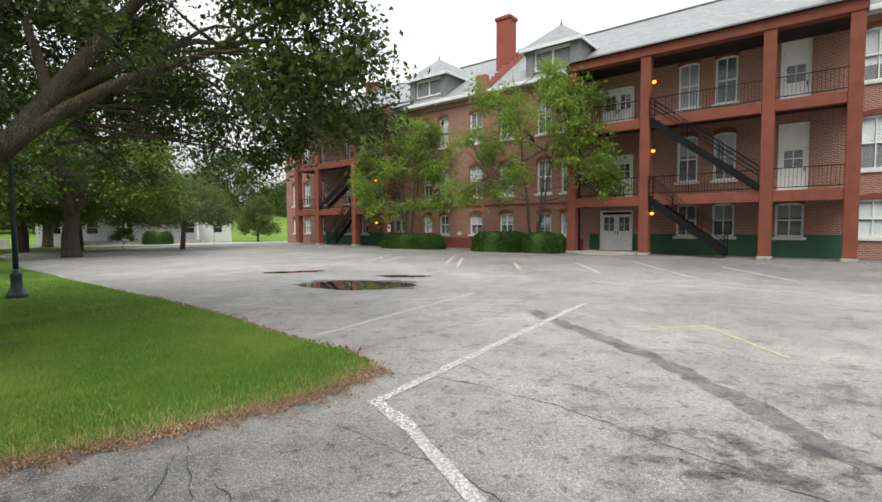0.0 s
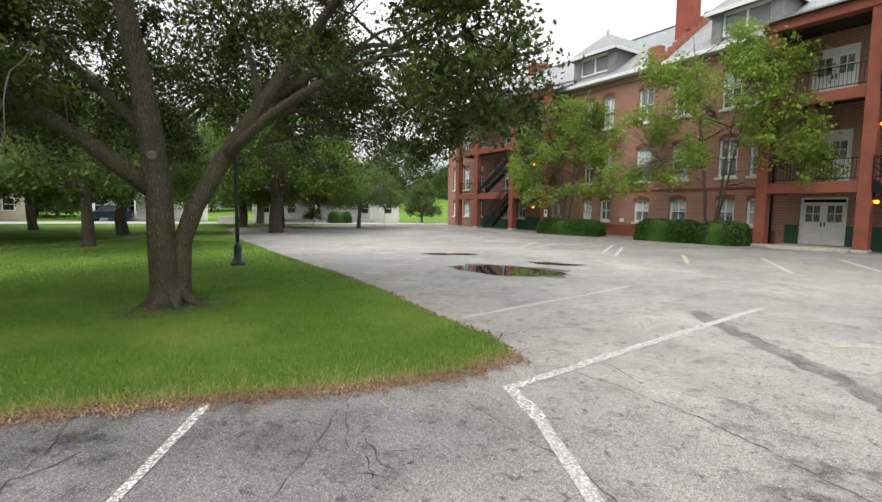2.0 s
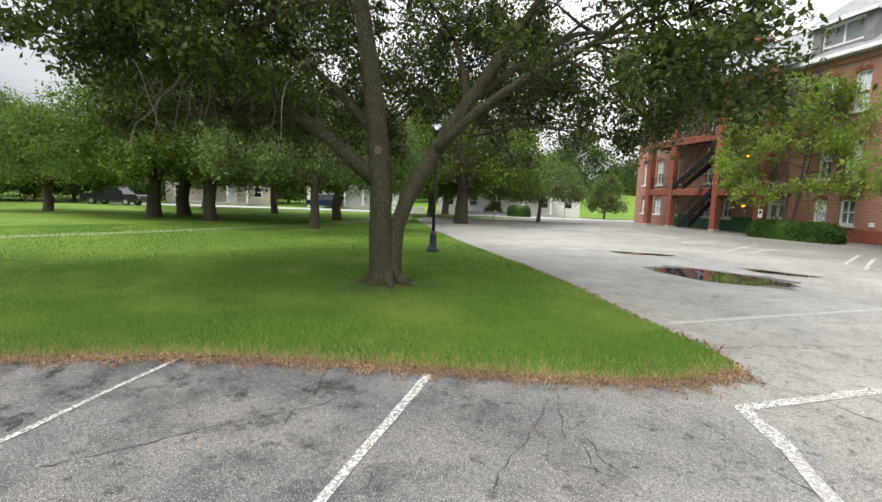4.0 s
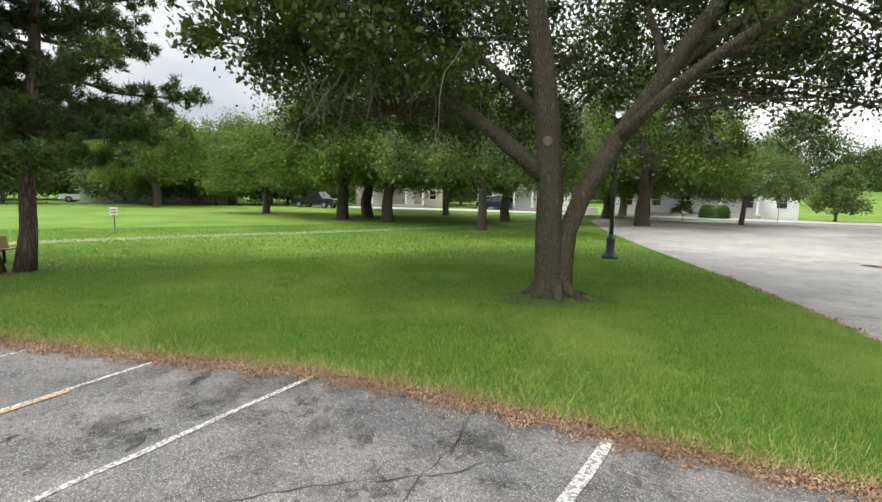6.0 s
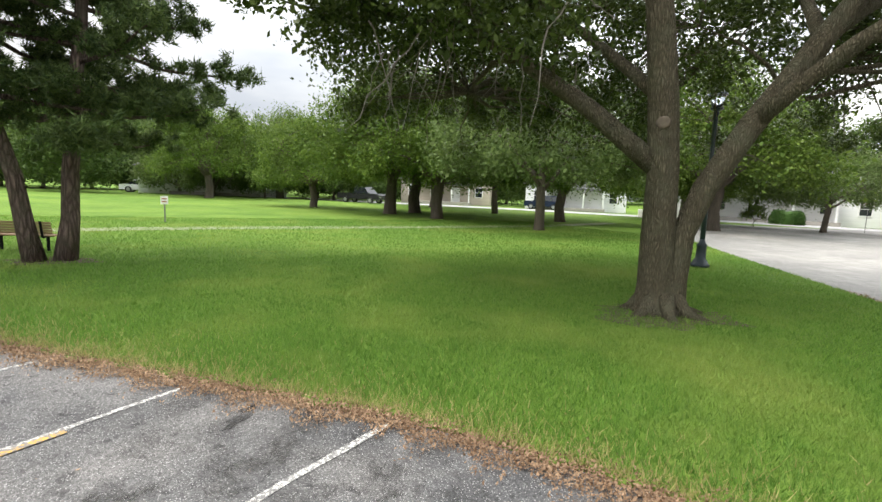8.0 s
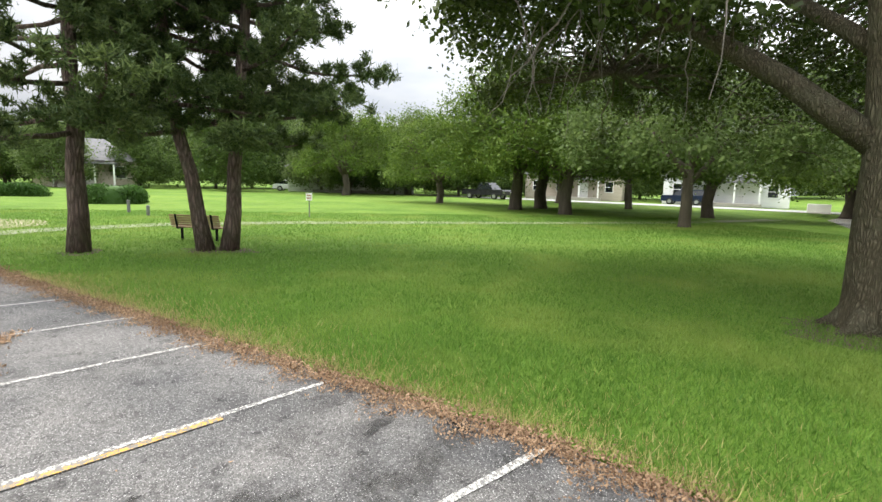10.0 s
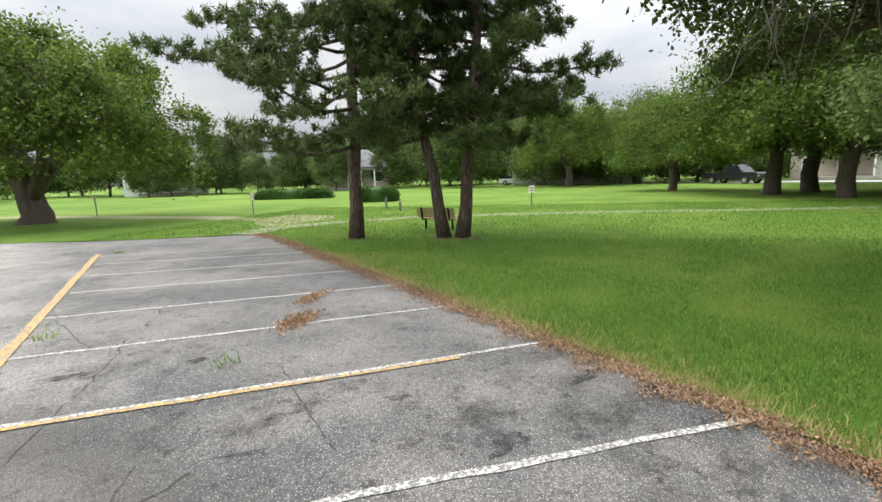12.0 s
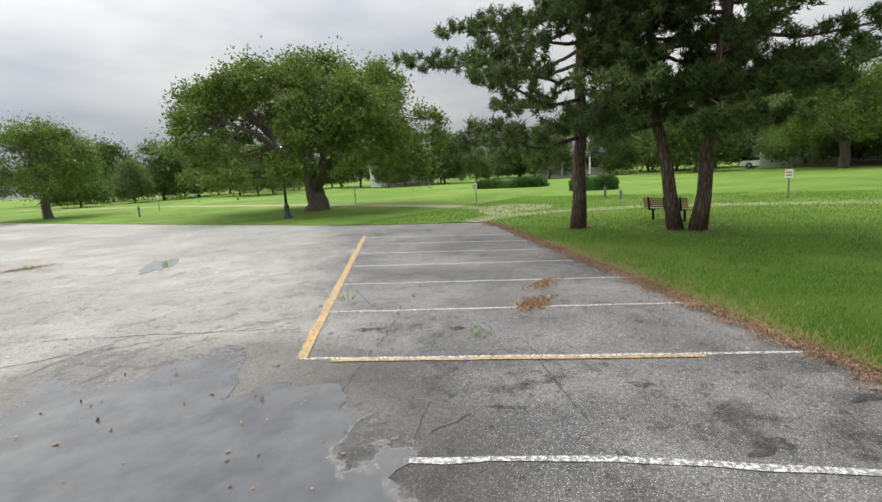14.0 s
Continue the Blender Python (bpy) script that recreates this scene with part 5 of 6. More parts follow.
def pine(seed, height, r, lean, low, reach, away=(0, 0)):
    rng_ = np.random.default_rng(seed)
    n = 12
    trunk = [(lean[0] * math.sin(t * 2.2) * 0.9 + rng_.normal(0, 0.03) * (0 < t), lean[1] * math.sin(t * 2.2) * 0.9 + rng_.normal(0, 0.03) * (0 < t), -0.05 + height * t) for t in np.linspace(0, 1, n + 1)]
    limbs_ = [(trunk, [r * 1.35] + list(np.linspace(r, r * 0.15, n)))]
    tufts = []
    for k in range(int(height * 5.2)):
        z = low + (height - low) * (k / (height * 5.2)) ** 0.95
        t = z / height
        i = min(n - 1, int(t * n))
        s0 = np.array(trunk[i]) + (np.array(trunk[i + 1]) - np.array(trunk[i])) * (t * n - i)
        a = k * 2.4 + rng_.normal(0, 0.4)
        ln = reach * (1 - max(0, t - 0.35) * 1.15) * rng_.uniform(0.55, 1.1)
        way = np.array([math.cos(a), math.sin(a), 0])
        ln *= 1 + 0.35 * float(way[:2] @ np.array(away))
        e = s0 + way * ln + np.array([0, 0, rng_.uniform(-0.12, 0.28) * ln])
        line = bent(s0, e, -0.06, 7, rng_, 0.08)
        limbs_.append((line, list(np.linspace(0.05 * (1.2 - t * 0.6), 0.012, 8))))
        for j in range(3, 8):
            for _ in range(6 + (j > 5) * 4):
                tufts.append(line[j] + rng_.normal(0, 1, 3) * np.array([0.25, 0.25, 0.1]) + np.array([0, 0, 0.08]))
    wood_ = Shape()
    for k, (line, radii) in enumerate(limbs_):
        wood_.tube(line, radii, 12 if k == 0 else 5, True, 0.05 if k == 0 else 0.0, seed + k)
    tufts = np.array(tufts)
    per = 72
    c = np.repeat(tufts, per, axis=0)
    d = rng_.standard_normal((len(c), 3)) + np.array([0, 0, 0.35])
    d /= np.linalg.norm(d, axis=1, keepdims=True)
    ln = rng_.uniform(0.08, 0.17, (len(c), 1))
    sd = np.cross(d, rng_.standard_normal((len(c), 3)))
    sd /= np.linalg.norm(sd, axis=1, keepdims=True) + 1e-9
    c = c + rng_.standard_normal(c.shape) * 0.045
    v = np.stack([c - sd * 0.014, c + sd * 0.014, c + d * ln], 1)
    return wood_.mesh("pine_wood", True), numbers_mesh("pine_needles", v.reshape(-1, 3), np.arange(3 * len(c)).reshape(-1, 3), M["needle"])


for k, (x, y, h, r, lean, low, reach, away) in enumerate([(-13.19, -4.59, 9.6, 0.155, (-0.12, 0.1), 2.2, 4.0, (-0.1, -0.5)), (-13.3, -2.5, 9.2, 0.135, (0.1, -0.75), 2.3, 2.3, (-0.1, 0.1)),
                                                          (-13.36, -2.1, 9.8, 0.14, (-0.1, 0.5), 2.2, 2.4, (0.0, 0.3))]):
    w_, c_ = pine(40 + k, h, r, lean, low, reach, away)
    tree_thing(pose(x, y, 0.0), w_, c_, ("lone dark pine with a reddish scaly trunk", "dark pine leaning beside its twin trunk", "dark straight pine next to a bench")[k], "pine_bark", "pines by the bench", "pine tree")
blot("pine_soil", -13.28, -2.18, 0.62, 0.35, 1.3, M["soil"], "bare soil and roots between the pines", "bare soil", 33, 0.026, 0.3)
blot("pine_soil", -13.19, -4.59, 0.45, 0.3, 0.4, M["soil"], "bare soil round the pine trunk", "bare soil", 34, 0.026, 0.3)


def broadleaf(seed, height, trunk_r, trunk_h, radius, low, droop, count, per, leaf, mat_, keep=-0.12, spread=0.45, forks=7, flat=0.5, hollow=0.5, wide_base=1.5):
    rng_ = np.random.default_rng(seed)
    trunk = [(0, 0, -0.1), (0, 0, 0.15), (rng_.normal(0, 0.05), rng_.normal(0, 0.05), trunk_h * 0.5), (rng_.normal(0, 0.1), rng_.normal(0, 0.1), trunk_h), (rng_.normal(0, 0.25), rng_.normal(0, 0.25), height * 0.6), (0, 0, height * 0.85)]
    limbs_ = [(trunk, [trunk_r * wide_base, trunk_r * 1.15, trunk_r, trunk_r * 0.9, trunk_r * 0.4, trunk_r * 0.1])]
    for k in range(forks):
        a = 2 * math.pi * k / forks + rng_.normal(0, 0.25)
        s0 = np.array(trunk[3]) * rng_.uniform(0.85, 1.0) + np.array([0, 0, rng_.uniform(0, 0.12) * height])
        e = np.array([math.cos(a) * radius * rng_.uniform(0.5, 0.85), math.sin(a) * radius * rng_.uniform(0.5, 0.85), low + (height - low) * rng_.uniform(0.15, 0.75)])
        limbs_.append((bent(s0, e, 0.06, 6, rng_, 0.09), list(np.linspace(trunk_r * 0.5, trunk_r * 0.08, 7))))
    cl_ = crown_points(rng_, count, (0, 0), radius, low + 0.3 * (height - low) * 0.4, height, droop, hollow, seed * 1.37, keep)
    return grown("broadleaf", limbs_, cl_, per, spread, leaf, mat_, "far_bark", seed, 0.02, flat, 0.6)


# two airy light-green trees before the building, set behind clipped hedges
for k, (sx, h, rad, lab) in enumerate([(-24.6, 10.0, 4.2, "slender light-green tree before the brick wall"), (-13.9, 11.6, 5.1, "taller light-green tree growing from the hedge")]):
    rng_ = np.random.default_rng(60 + k)
    limbs_ = []
    for j in range(4):
        a = j * 1.7 + k
        e = np.array([math.cos(a) * rad * 0.35, math.sin(a) * rad * 0.35, h * rng_.uniform(0.7, 0.95)])
        limbs_.append((bent((math.cos(a) * 0.12, math.sin(a) * 0.12, -0.1), e, 0.0, 8, rng_, 0.06), list(np.linspace(0.085, 0.015, 9))))
        for q in range(5):
            s0 = limbs_[-1][0][2 + q] if limbs_[-1][1][0] > 0.08 else e
            src = limbs_[-1 - q][0]
            s0 = src[min(len(src) - 1, 3 + q)]
            f = np.array(s0) + np.array([math.cos(a + q * 1.9) * rad * 0.55, math.sin(a + q * 1.9) * rad * 0.55, rng_.uniform(0.2, 1.2)])
            limbs_.append((bent(s0, f, 0.05, 5, rng_, 0.1), list(np.linspace(0.035, 0.006, 6))))
    cl_ = crown_points(rng_, 520, (0, 0), rad, h * 0.42, h, 2.2, 0.4, 9.0 + k, 0.09)
    w_, c_ = grown("locust", limbs_, cl_, 62, 0.3, 0.105, "locust_leaf", "far_bark", 70 + k, 0.01, 0.7)
    tree_thing(FRONT @ pose(sx, 0.9, 0.0), w_, c_, lab, "far_bark", "young trees by the building")


def hedge(m, lx, ly, h, label, seed):
    """A clipped rounded hedge: a dark twiggy core under a skin of small leaves."""
    rng_ = np.random.default_rng(seed)
    ob = thing("hedge", m, label, "hedge")
    core = Shape()
    nu, nv = 26, 9
    vv = []
    for j in range(nv):
        for i in range(nu):
            a, b = 2 * math.pi * i / nu, math.pi * 0.5 * j / (nv - 1)
            p = np.array([np.sign(math.cos(a)) * abs(math.cos(a)) ** 0.5 * lx / 2 * math.cos(b) ** 0.35, np.sign(math.sin(a)) * abs(math.sin(a)) ** 0.5 * ly / 2 * math.cos(b) ** 0.35, h * math.sin(b) ** 0.7])
            vv.append(p * (0.93 + 0.04 * noise.noise(Vector(p) * 1.3)))
    core.add(vv, [(j * nu + i, j * nu + (i + 1) % nu, (j + 1) * nu + (i + 1) % nu, (j + 1) * nu + i) for j in range(nv - 1) for i in range(nu)])
    part("core", core, M["hedge_leaf"], ob, smooth=True)
    n = int(5200 * lx * 0.35)
    a, b = rng_.uniform(0, 2 * math.pi, n), np.arcsin(rng_.uniform(0, 1, n))
    pts = np.stack([np.sign(np.cos(a)) * np.abs(np.cos(a)) ** 0.5 * lx / 2 * np.cos(b) ** 0.35, np.sign(np.sin(a)) * np.abs(np.sin(a)) ** 0.5 * ly / 2 * np.cos(b) ** 0.35, h * np.sin(b) ** 0.7], 1)
    low = rng_.uniform(0, 1, n) < 0.3
    pts[low, 2] = rng_.uniform(0.03, h * 0.6, low.sum())
    pts *= (0.96 + 0.06 * rng_.standard_normal((n, 1)) * 0.6)
    pts[:, 2] = pts[:, 2].clip(0.02)
    part("leaves", leaves("hedge_leaves", pts, 0.075, M["hedge_leaf"], rng_, 0.2), None, ob)


hedge(FRONT @ pose(-22.9, -0.55, 0), 5.6, 1.7, 1.15, "long clipped green hedge before the brick wall", 81)
hedge(FRONT @ pose(-15.6, -0.35, 0), 3.6, 1.9, 1.3, "rounded clipped green hedge beside the porch", 82)
hedge(FRONT @ pose(-12.6, -0.2, 0), 2.4, 1.8, 1.25, "rounded clipped green hedge against the porch pier", 83)

# park trees
kinds = [
    broadleaf(101, 8.5, 0.34, 2.1, 5.0, 2.6, 0.9, 230, 210, 0.105, "far_leaf", spread=0.5),
    broadleaf(102, 10.0, 0.42, 2.3, 5.6, 2.8, 1.0, 240, 210, 0.115, "far_leaf", spread=0.6),
    broadleaf(103, 7.2, 0.22, 1.9, 4.6, 2.3, 0.6, 210, 190, 0.1, "grey_leaf", spread=0.45),
]


def park_tree(x, y, kind, size, turn, label):
    w_, c_ = kinds[kind]
    ob = thing("tree", pose(x, y, 0, 0, 0, turn) @ Matrix.Diagonal((size, size, size, 1)), label, "tree", "park trees")
    t = part("trunk", w_, M["far_bark"], ob)
    part("crown", c_, None, ob)
    return ob


PARK = [(-19.1, 13.73, 2, 0.95, 10, "slim grey-green tree leaning over the lawn"), (-26.53, 12.6, 0, 0.9, 40, "leafy park tree with a flared trunk"), (-30.7, 11.5, 1, 0.85, 80, "thick-trunked park tree with low leaves"),
        (-32.7, 14.2, 1, 0.9, 140, "park tree with two leaning trunks close by"), (-38.4, 8.6, 0, 0.75, 200, "shady park tree far across the lawn"), (-44.0, 21.8, 1, 0.9, 20, "dark park tree near the street"),
        (-19.2, 26.8, 1, 0.95, 60, "round dark shade tree beside the drive"), (-26.5, 33.0, 0, 1.0, 110, "park tree before the white house"), (-54.0, 2.5, 0, 1.0, 170, "slender tree at the park's edge"),
        (-62.0, 10.6, 1, 1.0, 230, "broad tree at the park's edge"), (-34.0, 22.0, 2, 1.1, 250, "grey-green park tree in the shade"), (-25.0, 20.5, 0, 0.85, 310, "low-branched park tree on the lawn"),
        (-23.2, 33.5, 0, 0.8, 75, "low leafy tree by the drive"), (-30.5, 41.0, 1, 0.85, 15, "tall shade tree before the white house"), (-17.6, 36.5, 2, 0.75, 95, "small leafy tree near the hill"),
        (-11.7, -39.5, 0, 0.72, 33, "compact round tree beyond the lot")]
for x, y, k, s_, turn, lab in PARK:
    park_tree(x, y, k, s_, turn, lab)

# the old wide oak across the lot
w_, c_ = broadleaf(120, 7.3, 0.52, 0.75, 6.0, 1.9, 1.1, 480, 230, 0.085, "far_leaf", 0.08, 0.33, 10, wide_base=1.6)
tree_thing(pose(-17.7, -19.7, 0), w_, c_, "huge old spreading tree with a thick dark trunk", "far_bark")
# a blue spruce and a small ornamental tree by the hill
w_, c_ = broadleaf(121, 5.0, 0.12, 0.6, 1.9, 0.6, 0.3, 120, 50, 0.16, "grey_leaf", -0.2, 0.3)
tree_thing(pose(-17.2, 54.0, 0), w_, c_, "small blue-grey ornamental tree on the slope", "far_bark")
w_, c_ = broadleaf(122, 1.6, 0.03, 0.4, 0.8, 0.5, 0.1, 50, 40, 0.07, "far_leaf", -0.3, 0.15)
tree_thing(pose(-21.9, 36.5, 0), w_, c_, "small young shrub at the end of the lot", "far_bark", category="shrub")

# woods around the park
belt = [broadleaf(130 + k, 10 + k * 1.5, 0.22, 1.0, 4.8, 0.9, 0.7, 180, 130, 0.21, ("wood_leaf", "grey_leaf", "wood_leaf")[k], -0.2, 0.75, 5, hollow=0.1) for k in range(3)]
rng = np.random.default_rng(9)
spots = []
for k in range(70):
    a = radians(52 + 112 * k / 69 + rng.normal(0, 1.0))
    d = rng.uniform(60, 100)
    spots.append((-math.sin(a) * d, math.cos(a) * d, rng.uniform(0.55, 0.95) * d / 70 * (0.72 if a > radians(112) else 1.0)))
for k in range(16):
    a = radians(4 + 46 * k / 15 + rng.normal(0, 1.0))
    d = rng.uniform(95, 125)
    spots.append((-math.sin(a) * d, math.cos(a) * d, rng.uniform(0.8, 1.3)))
for x, y, s_ in spots:
    k = int(rng.integers(0, 3))
    ob = thing("tree", pose(x, y, 0, 0, 0, rng.uniform(0, 360)) @ Matrix.Diagonal((s_, s_, s_, 1)), "leafy green tree in the belt around the park", "tree", "trees around the park")
    part("trunk", belt[k][0], M["far_bark"], ob)
    part("crown", belt[k][1], None, ob)


# ---- street furniture ----
def street_lamp(m, label, h=3.5):
    ob = thing("street_lamp", m, label, "street lamp")
    part("base", Shape().turned([(0.21, 0.0), (0.21, 0.07), (0.17, 0.1), (0.15, 0.16), (0.115, 0.2), (0.105, 0.48), (0.12, 0.52), (0.075, 0.58), (0.06, 0.66)], 16), M["lamp_post"], ob, smooth=True)
    part("pole", Shape().turned([(0.058, 0.6), (0.05, h * 0.5), (0.042, h - 0.1), (0.06, h - 0.06), (0.05, h)], 14), M["lamp_post"], ob, smooth=True)
    lan = part("lantern", Shape().turned([(0.06, h), (0.13, h + 0.03), (0.15, h + 0.06), (0.145, h + 0.07)], 12), M["lamp_post"], ob)
    part("globe", Shape().turned([(0.11, h + 0.07), (0.17, h + 0.34), (0.165, h + 0.36)], 10), M["glass"], lan, "clear lantern glass", True)
    part("cap", Shape().turned([(0.2, h + 0.36), (0.19, h + 0.39), (0.07, h + 0.5), (0.02, h + 0.62)], 12), M["lamp_post"], lan)
    return ob


street_lamp(pose(-9.57, 10.47, 0.02), "dark blue-green cast iron lamp post on the lawn", 3.6)
street_lamp(pose(-14.19, -17.32, 0.0), "black lamp post with a lantern beside the lot", 2.75)


def bench(m):
    ob = thing("park_bench", m, "brown slatted wooden park bench with black legs", "bench")
    w = 1.75
    for k in range(5):
        z = 0.5 + k * 0.075
        part("back_slat", Shape().box(-w / 2, w / 2, 0.02 + k * 0.022, 0.055 + k * 0.022, z, z + 0.06, 0.01), M["bench_wood"], ob)
    for k in range(4):
        part("seat_slat", Shape().box(-w / 2, w / 2, -0.42 + k * 0.11, -0.33 + k * 0.11, 0.43, 0.465, 0.01), M["bench_wood"], ob)
    for x in (-0.62, 0.0, 0.62):
        s = Shape().box(x - 0.025, x + 0.025, -0.42, 0.06, 0.39, 0.43, 0.008)
        s.add([(x - 0.025, 0.06, 0.4), (x + 0.025, 0.06, 0.4), (x + 0.025, 0.16, 0.88), (x - 0.025, 0.16, 0.88), (x - 0.025, 0.1, 0.4), (x + 0.025, 0.1, 0.4), (x + 0.025, 0.2, 0.88), (x - 0.025, 0.2, 0.88)],
              ((0, 1, 2, 3), (7, 6, 5, 4), (0, 3, 7, 4), (1, 5, 6, 2), (3, 2, 6, 7)))
        part("bracket", s, M["iron"], ob)
        if x:
            part("leg", Shape().box(x - 0.03, x + 0.03, -0.2, -0.12, 0.0, 0.4, 0.008), M["iron"], ob)
    return ob


bench(pose(-14.82, -3.0, 0.022, 0, 0, 250) @ Matrix.Diagonal((0.66, 0.66, 0.68, 1)))


def post_sign(x, y, h, board, label, turn=0):
    ob = thing("sign", pose(x, y, 0, 0, 0, turn), label, "sign")
    part("post", Shape().box(-0.02, 0.02, -0.015, 0.015, -0.05, h), M["post"], ob)
    if board:
        part("board", Shape().box(-board[0] / 2, board[0] / 2, -0.03, -0.016, h - board[1], h, 0.004), M["sign_face"], ob)
        part("lettering", Shape().box(-board[0] * 0.35, board[0] * 0.35, -0.033, -0.031, h - board[1] * 0.4, h - board[1] * 0.25), M["red_brick_low"], ob)
        part("lettering", Shape().box(-board[0] * 0.35, board[0] * 0.35, -0.033, -0.031, h - board[1] * 0.75, h - board[1] * 0.6), M["red_brick_low"], ob)


post_sign(-22.34, -0.7, 0.95, (0.24, 0.28), "small white notice board on a thin post in the grass", 75)
post_sign(-20.85, -12.29, 0.95, (0.12, 0.3), "thin grey marker post with a narrow plate", 100)
post_sign(-21.3, -20.8, 0.9, (0.1, 0.25), "thin dark marker post in the grass", 110)
post_sign(-16.6, -34.9, 1.1, (0.12, 0.3), "thin grey marker post far in the grass", 120)
post_sign(-17.0, 41.0, 2.1, (0.7, 0.3), "street sign on a thin post by the drive", 20)
for x, y, h in ((-13.55, -30.2, 0.6), (-22.2, -6.2, 0.4), (-23.75, -7.33, 0.5)):
    b = thing("bollard", pose(x, y, 0), "short grey utility post in the grass", "bollard")
    part("body", Shape().box(-0.05, 0.05, -0.05, 0.05, -0.03, h, 0.02), M["post"], b)
tagged(part("utility_box", Shape().box(-0.75, 0.75, -0.3, 0.3, -0.02, 0.75, 0.03), M["sign_face"]), "low white utility box at the park's edge", "utility box").matrix_world = pose(-32.6, 38.6, 0, 0, 0, 40)
hedge(pose(-30.3, -10.1, 0, 0, 0, 100), 2.7, 1.8, 0.95, "clipped box-shaped hedge at the park's edge", 84)
hedge(pose(-36.5, -19.0, 0, 0, 0, 100), 6.0, 1.6, 0.8, "low clipped hedge before the houses", 87)
hedge(pose(-24.6, 47.0, 0, 0, 0, 30), 2.6, 2.0, 1.3, "round clipped bush by the white house", 85)


def house(m, w, d, h, wall, label, seed):
    ob = thing("house", m, label, "house")
    part("wall", Shape().box(-w / 2, w / 2, 0, d, 0, h), M[wall], ob)
    o = 0.4
    part("roof", Shape().add([(-w / 2 - o, -o, h - 0.1), (w / 2 + o, -o, h - 0.1), (w / 2 + o, d + o, h - 0.1), (-w / 2 - o, d + o, h - 0.1), (-w / 2 + d * 0.4, d / 2, h + d * 0.3), (w / 2 - d * 0.4, d / 2, h + d * 0.3)],
                             ((0, 1, 5, 4), (1, 2, 5), (2, 3, 4, 5), (3, 0, 4), (3, 2, 1, 0))), M["shingle"], ob)
    n = max(3, int(w / 2.6))
    for fl in range(2 if h > 4.5 else 1):
        for i in range(n):
            x, z = -w / 2 + w * (i + 0.5) / n, 1.0 + fl * 2.9
            if i == n // 2 and fl == 0:
                dr = part("door", Shape().box(x - 0.5, x + 0.5, -0.07, 0, 0.1, 2.2, 0.02), M["white"], ob, "white front door")
                part("handle", Shape().box(x + 0.35, x + 0.4, -0.1, -0.07, 1.0, 1.1), M["iron"], dr)
                continue
            wn_ = part("window", Shape().box(x - 0.5, x - 0.42, -0.06, 0.0, z, z + 1.35).box(x + 0.42, x + 0.5, -0.06, 0.0, z, z + 1.35).box(x - 0.42, x + 0.42, -0.06, 0, z, z + 0.08).box(x - 0.42, x + 0.42, -0.06, 0, z + 1.27, z + 1.35).box(x - 0.42, x + 0.42, -0.05, 0, z + 0.64, z + 0.7), M["white"], ob)
            part("pane", Shape().box(x - 0.42, x + 0.42, -0.03, -0.005, z + 0.08, z + 1.27), M["car_glass"], wn_)
    pz = 2.5
    pr = part("porch_roof", Shape().box(-w * 0.3, w * 0.3, -1.9, -0.05, pz, pz + 0.2, 0.03), M["shingle"], ob)
    for i in range(4):
        x = -w * 0.28 + w * 0.56 * i / 3
        part("porch_post", Shape().box(x - 0.08, x + 0.08, -1.8, -1.64, 0, pz, 0.01), M["white"], pr)
    part("porch_floor", Shape().box(-w * 0.3, w * 0.3, -1.9, -0.05, 0, 0.35, 0.02), M["kerb"], ob)


house(pose(-27.5, 50.0, 0, 0, 0, 32), 17, 8, 3.4, "siding", "long low white clapboard house across the street", 1)
house(pose(-46.0, 42.5, 0, 0, 0, 42), 12, 8, 3.2, "siding", "white house with a porch behind the trees", 2)
house(pose(-58.0, 31.0, 0, 0, 0, 52), 12, 8, 3.2, "tan_siding", "tan house with a porch behind the trees", 3)
house(pose(-62.0, -24.0, 0, 0, 0, 105), 9, 8, 3.0, "tan_siding", "house with white porch half hidden by trees", 4)
house(pose(-54.0, -46.0, 0, 0, 0, 125), 9, 8, 3.0, "siding", "white house half hidden by trees", 5)
house(pose(-66.0, 4.0, 0, 0, 0, 85), 16, 8, 3.2, "siding", "low white house at the far side of the park", 6)


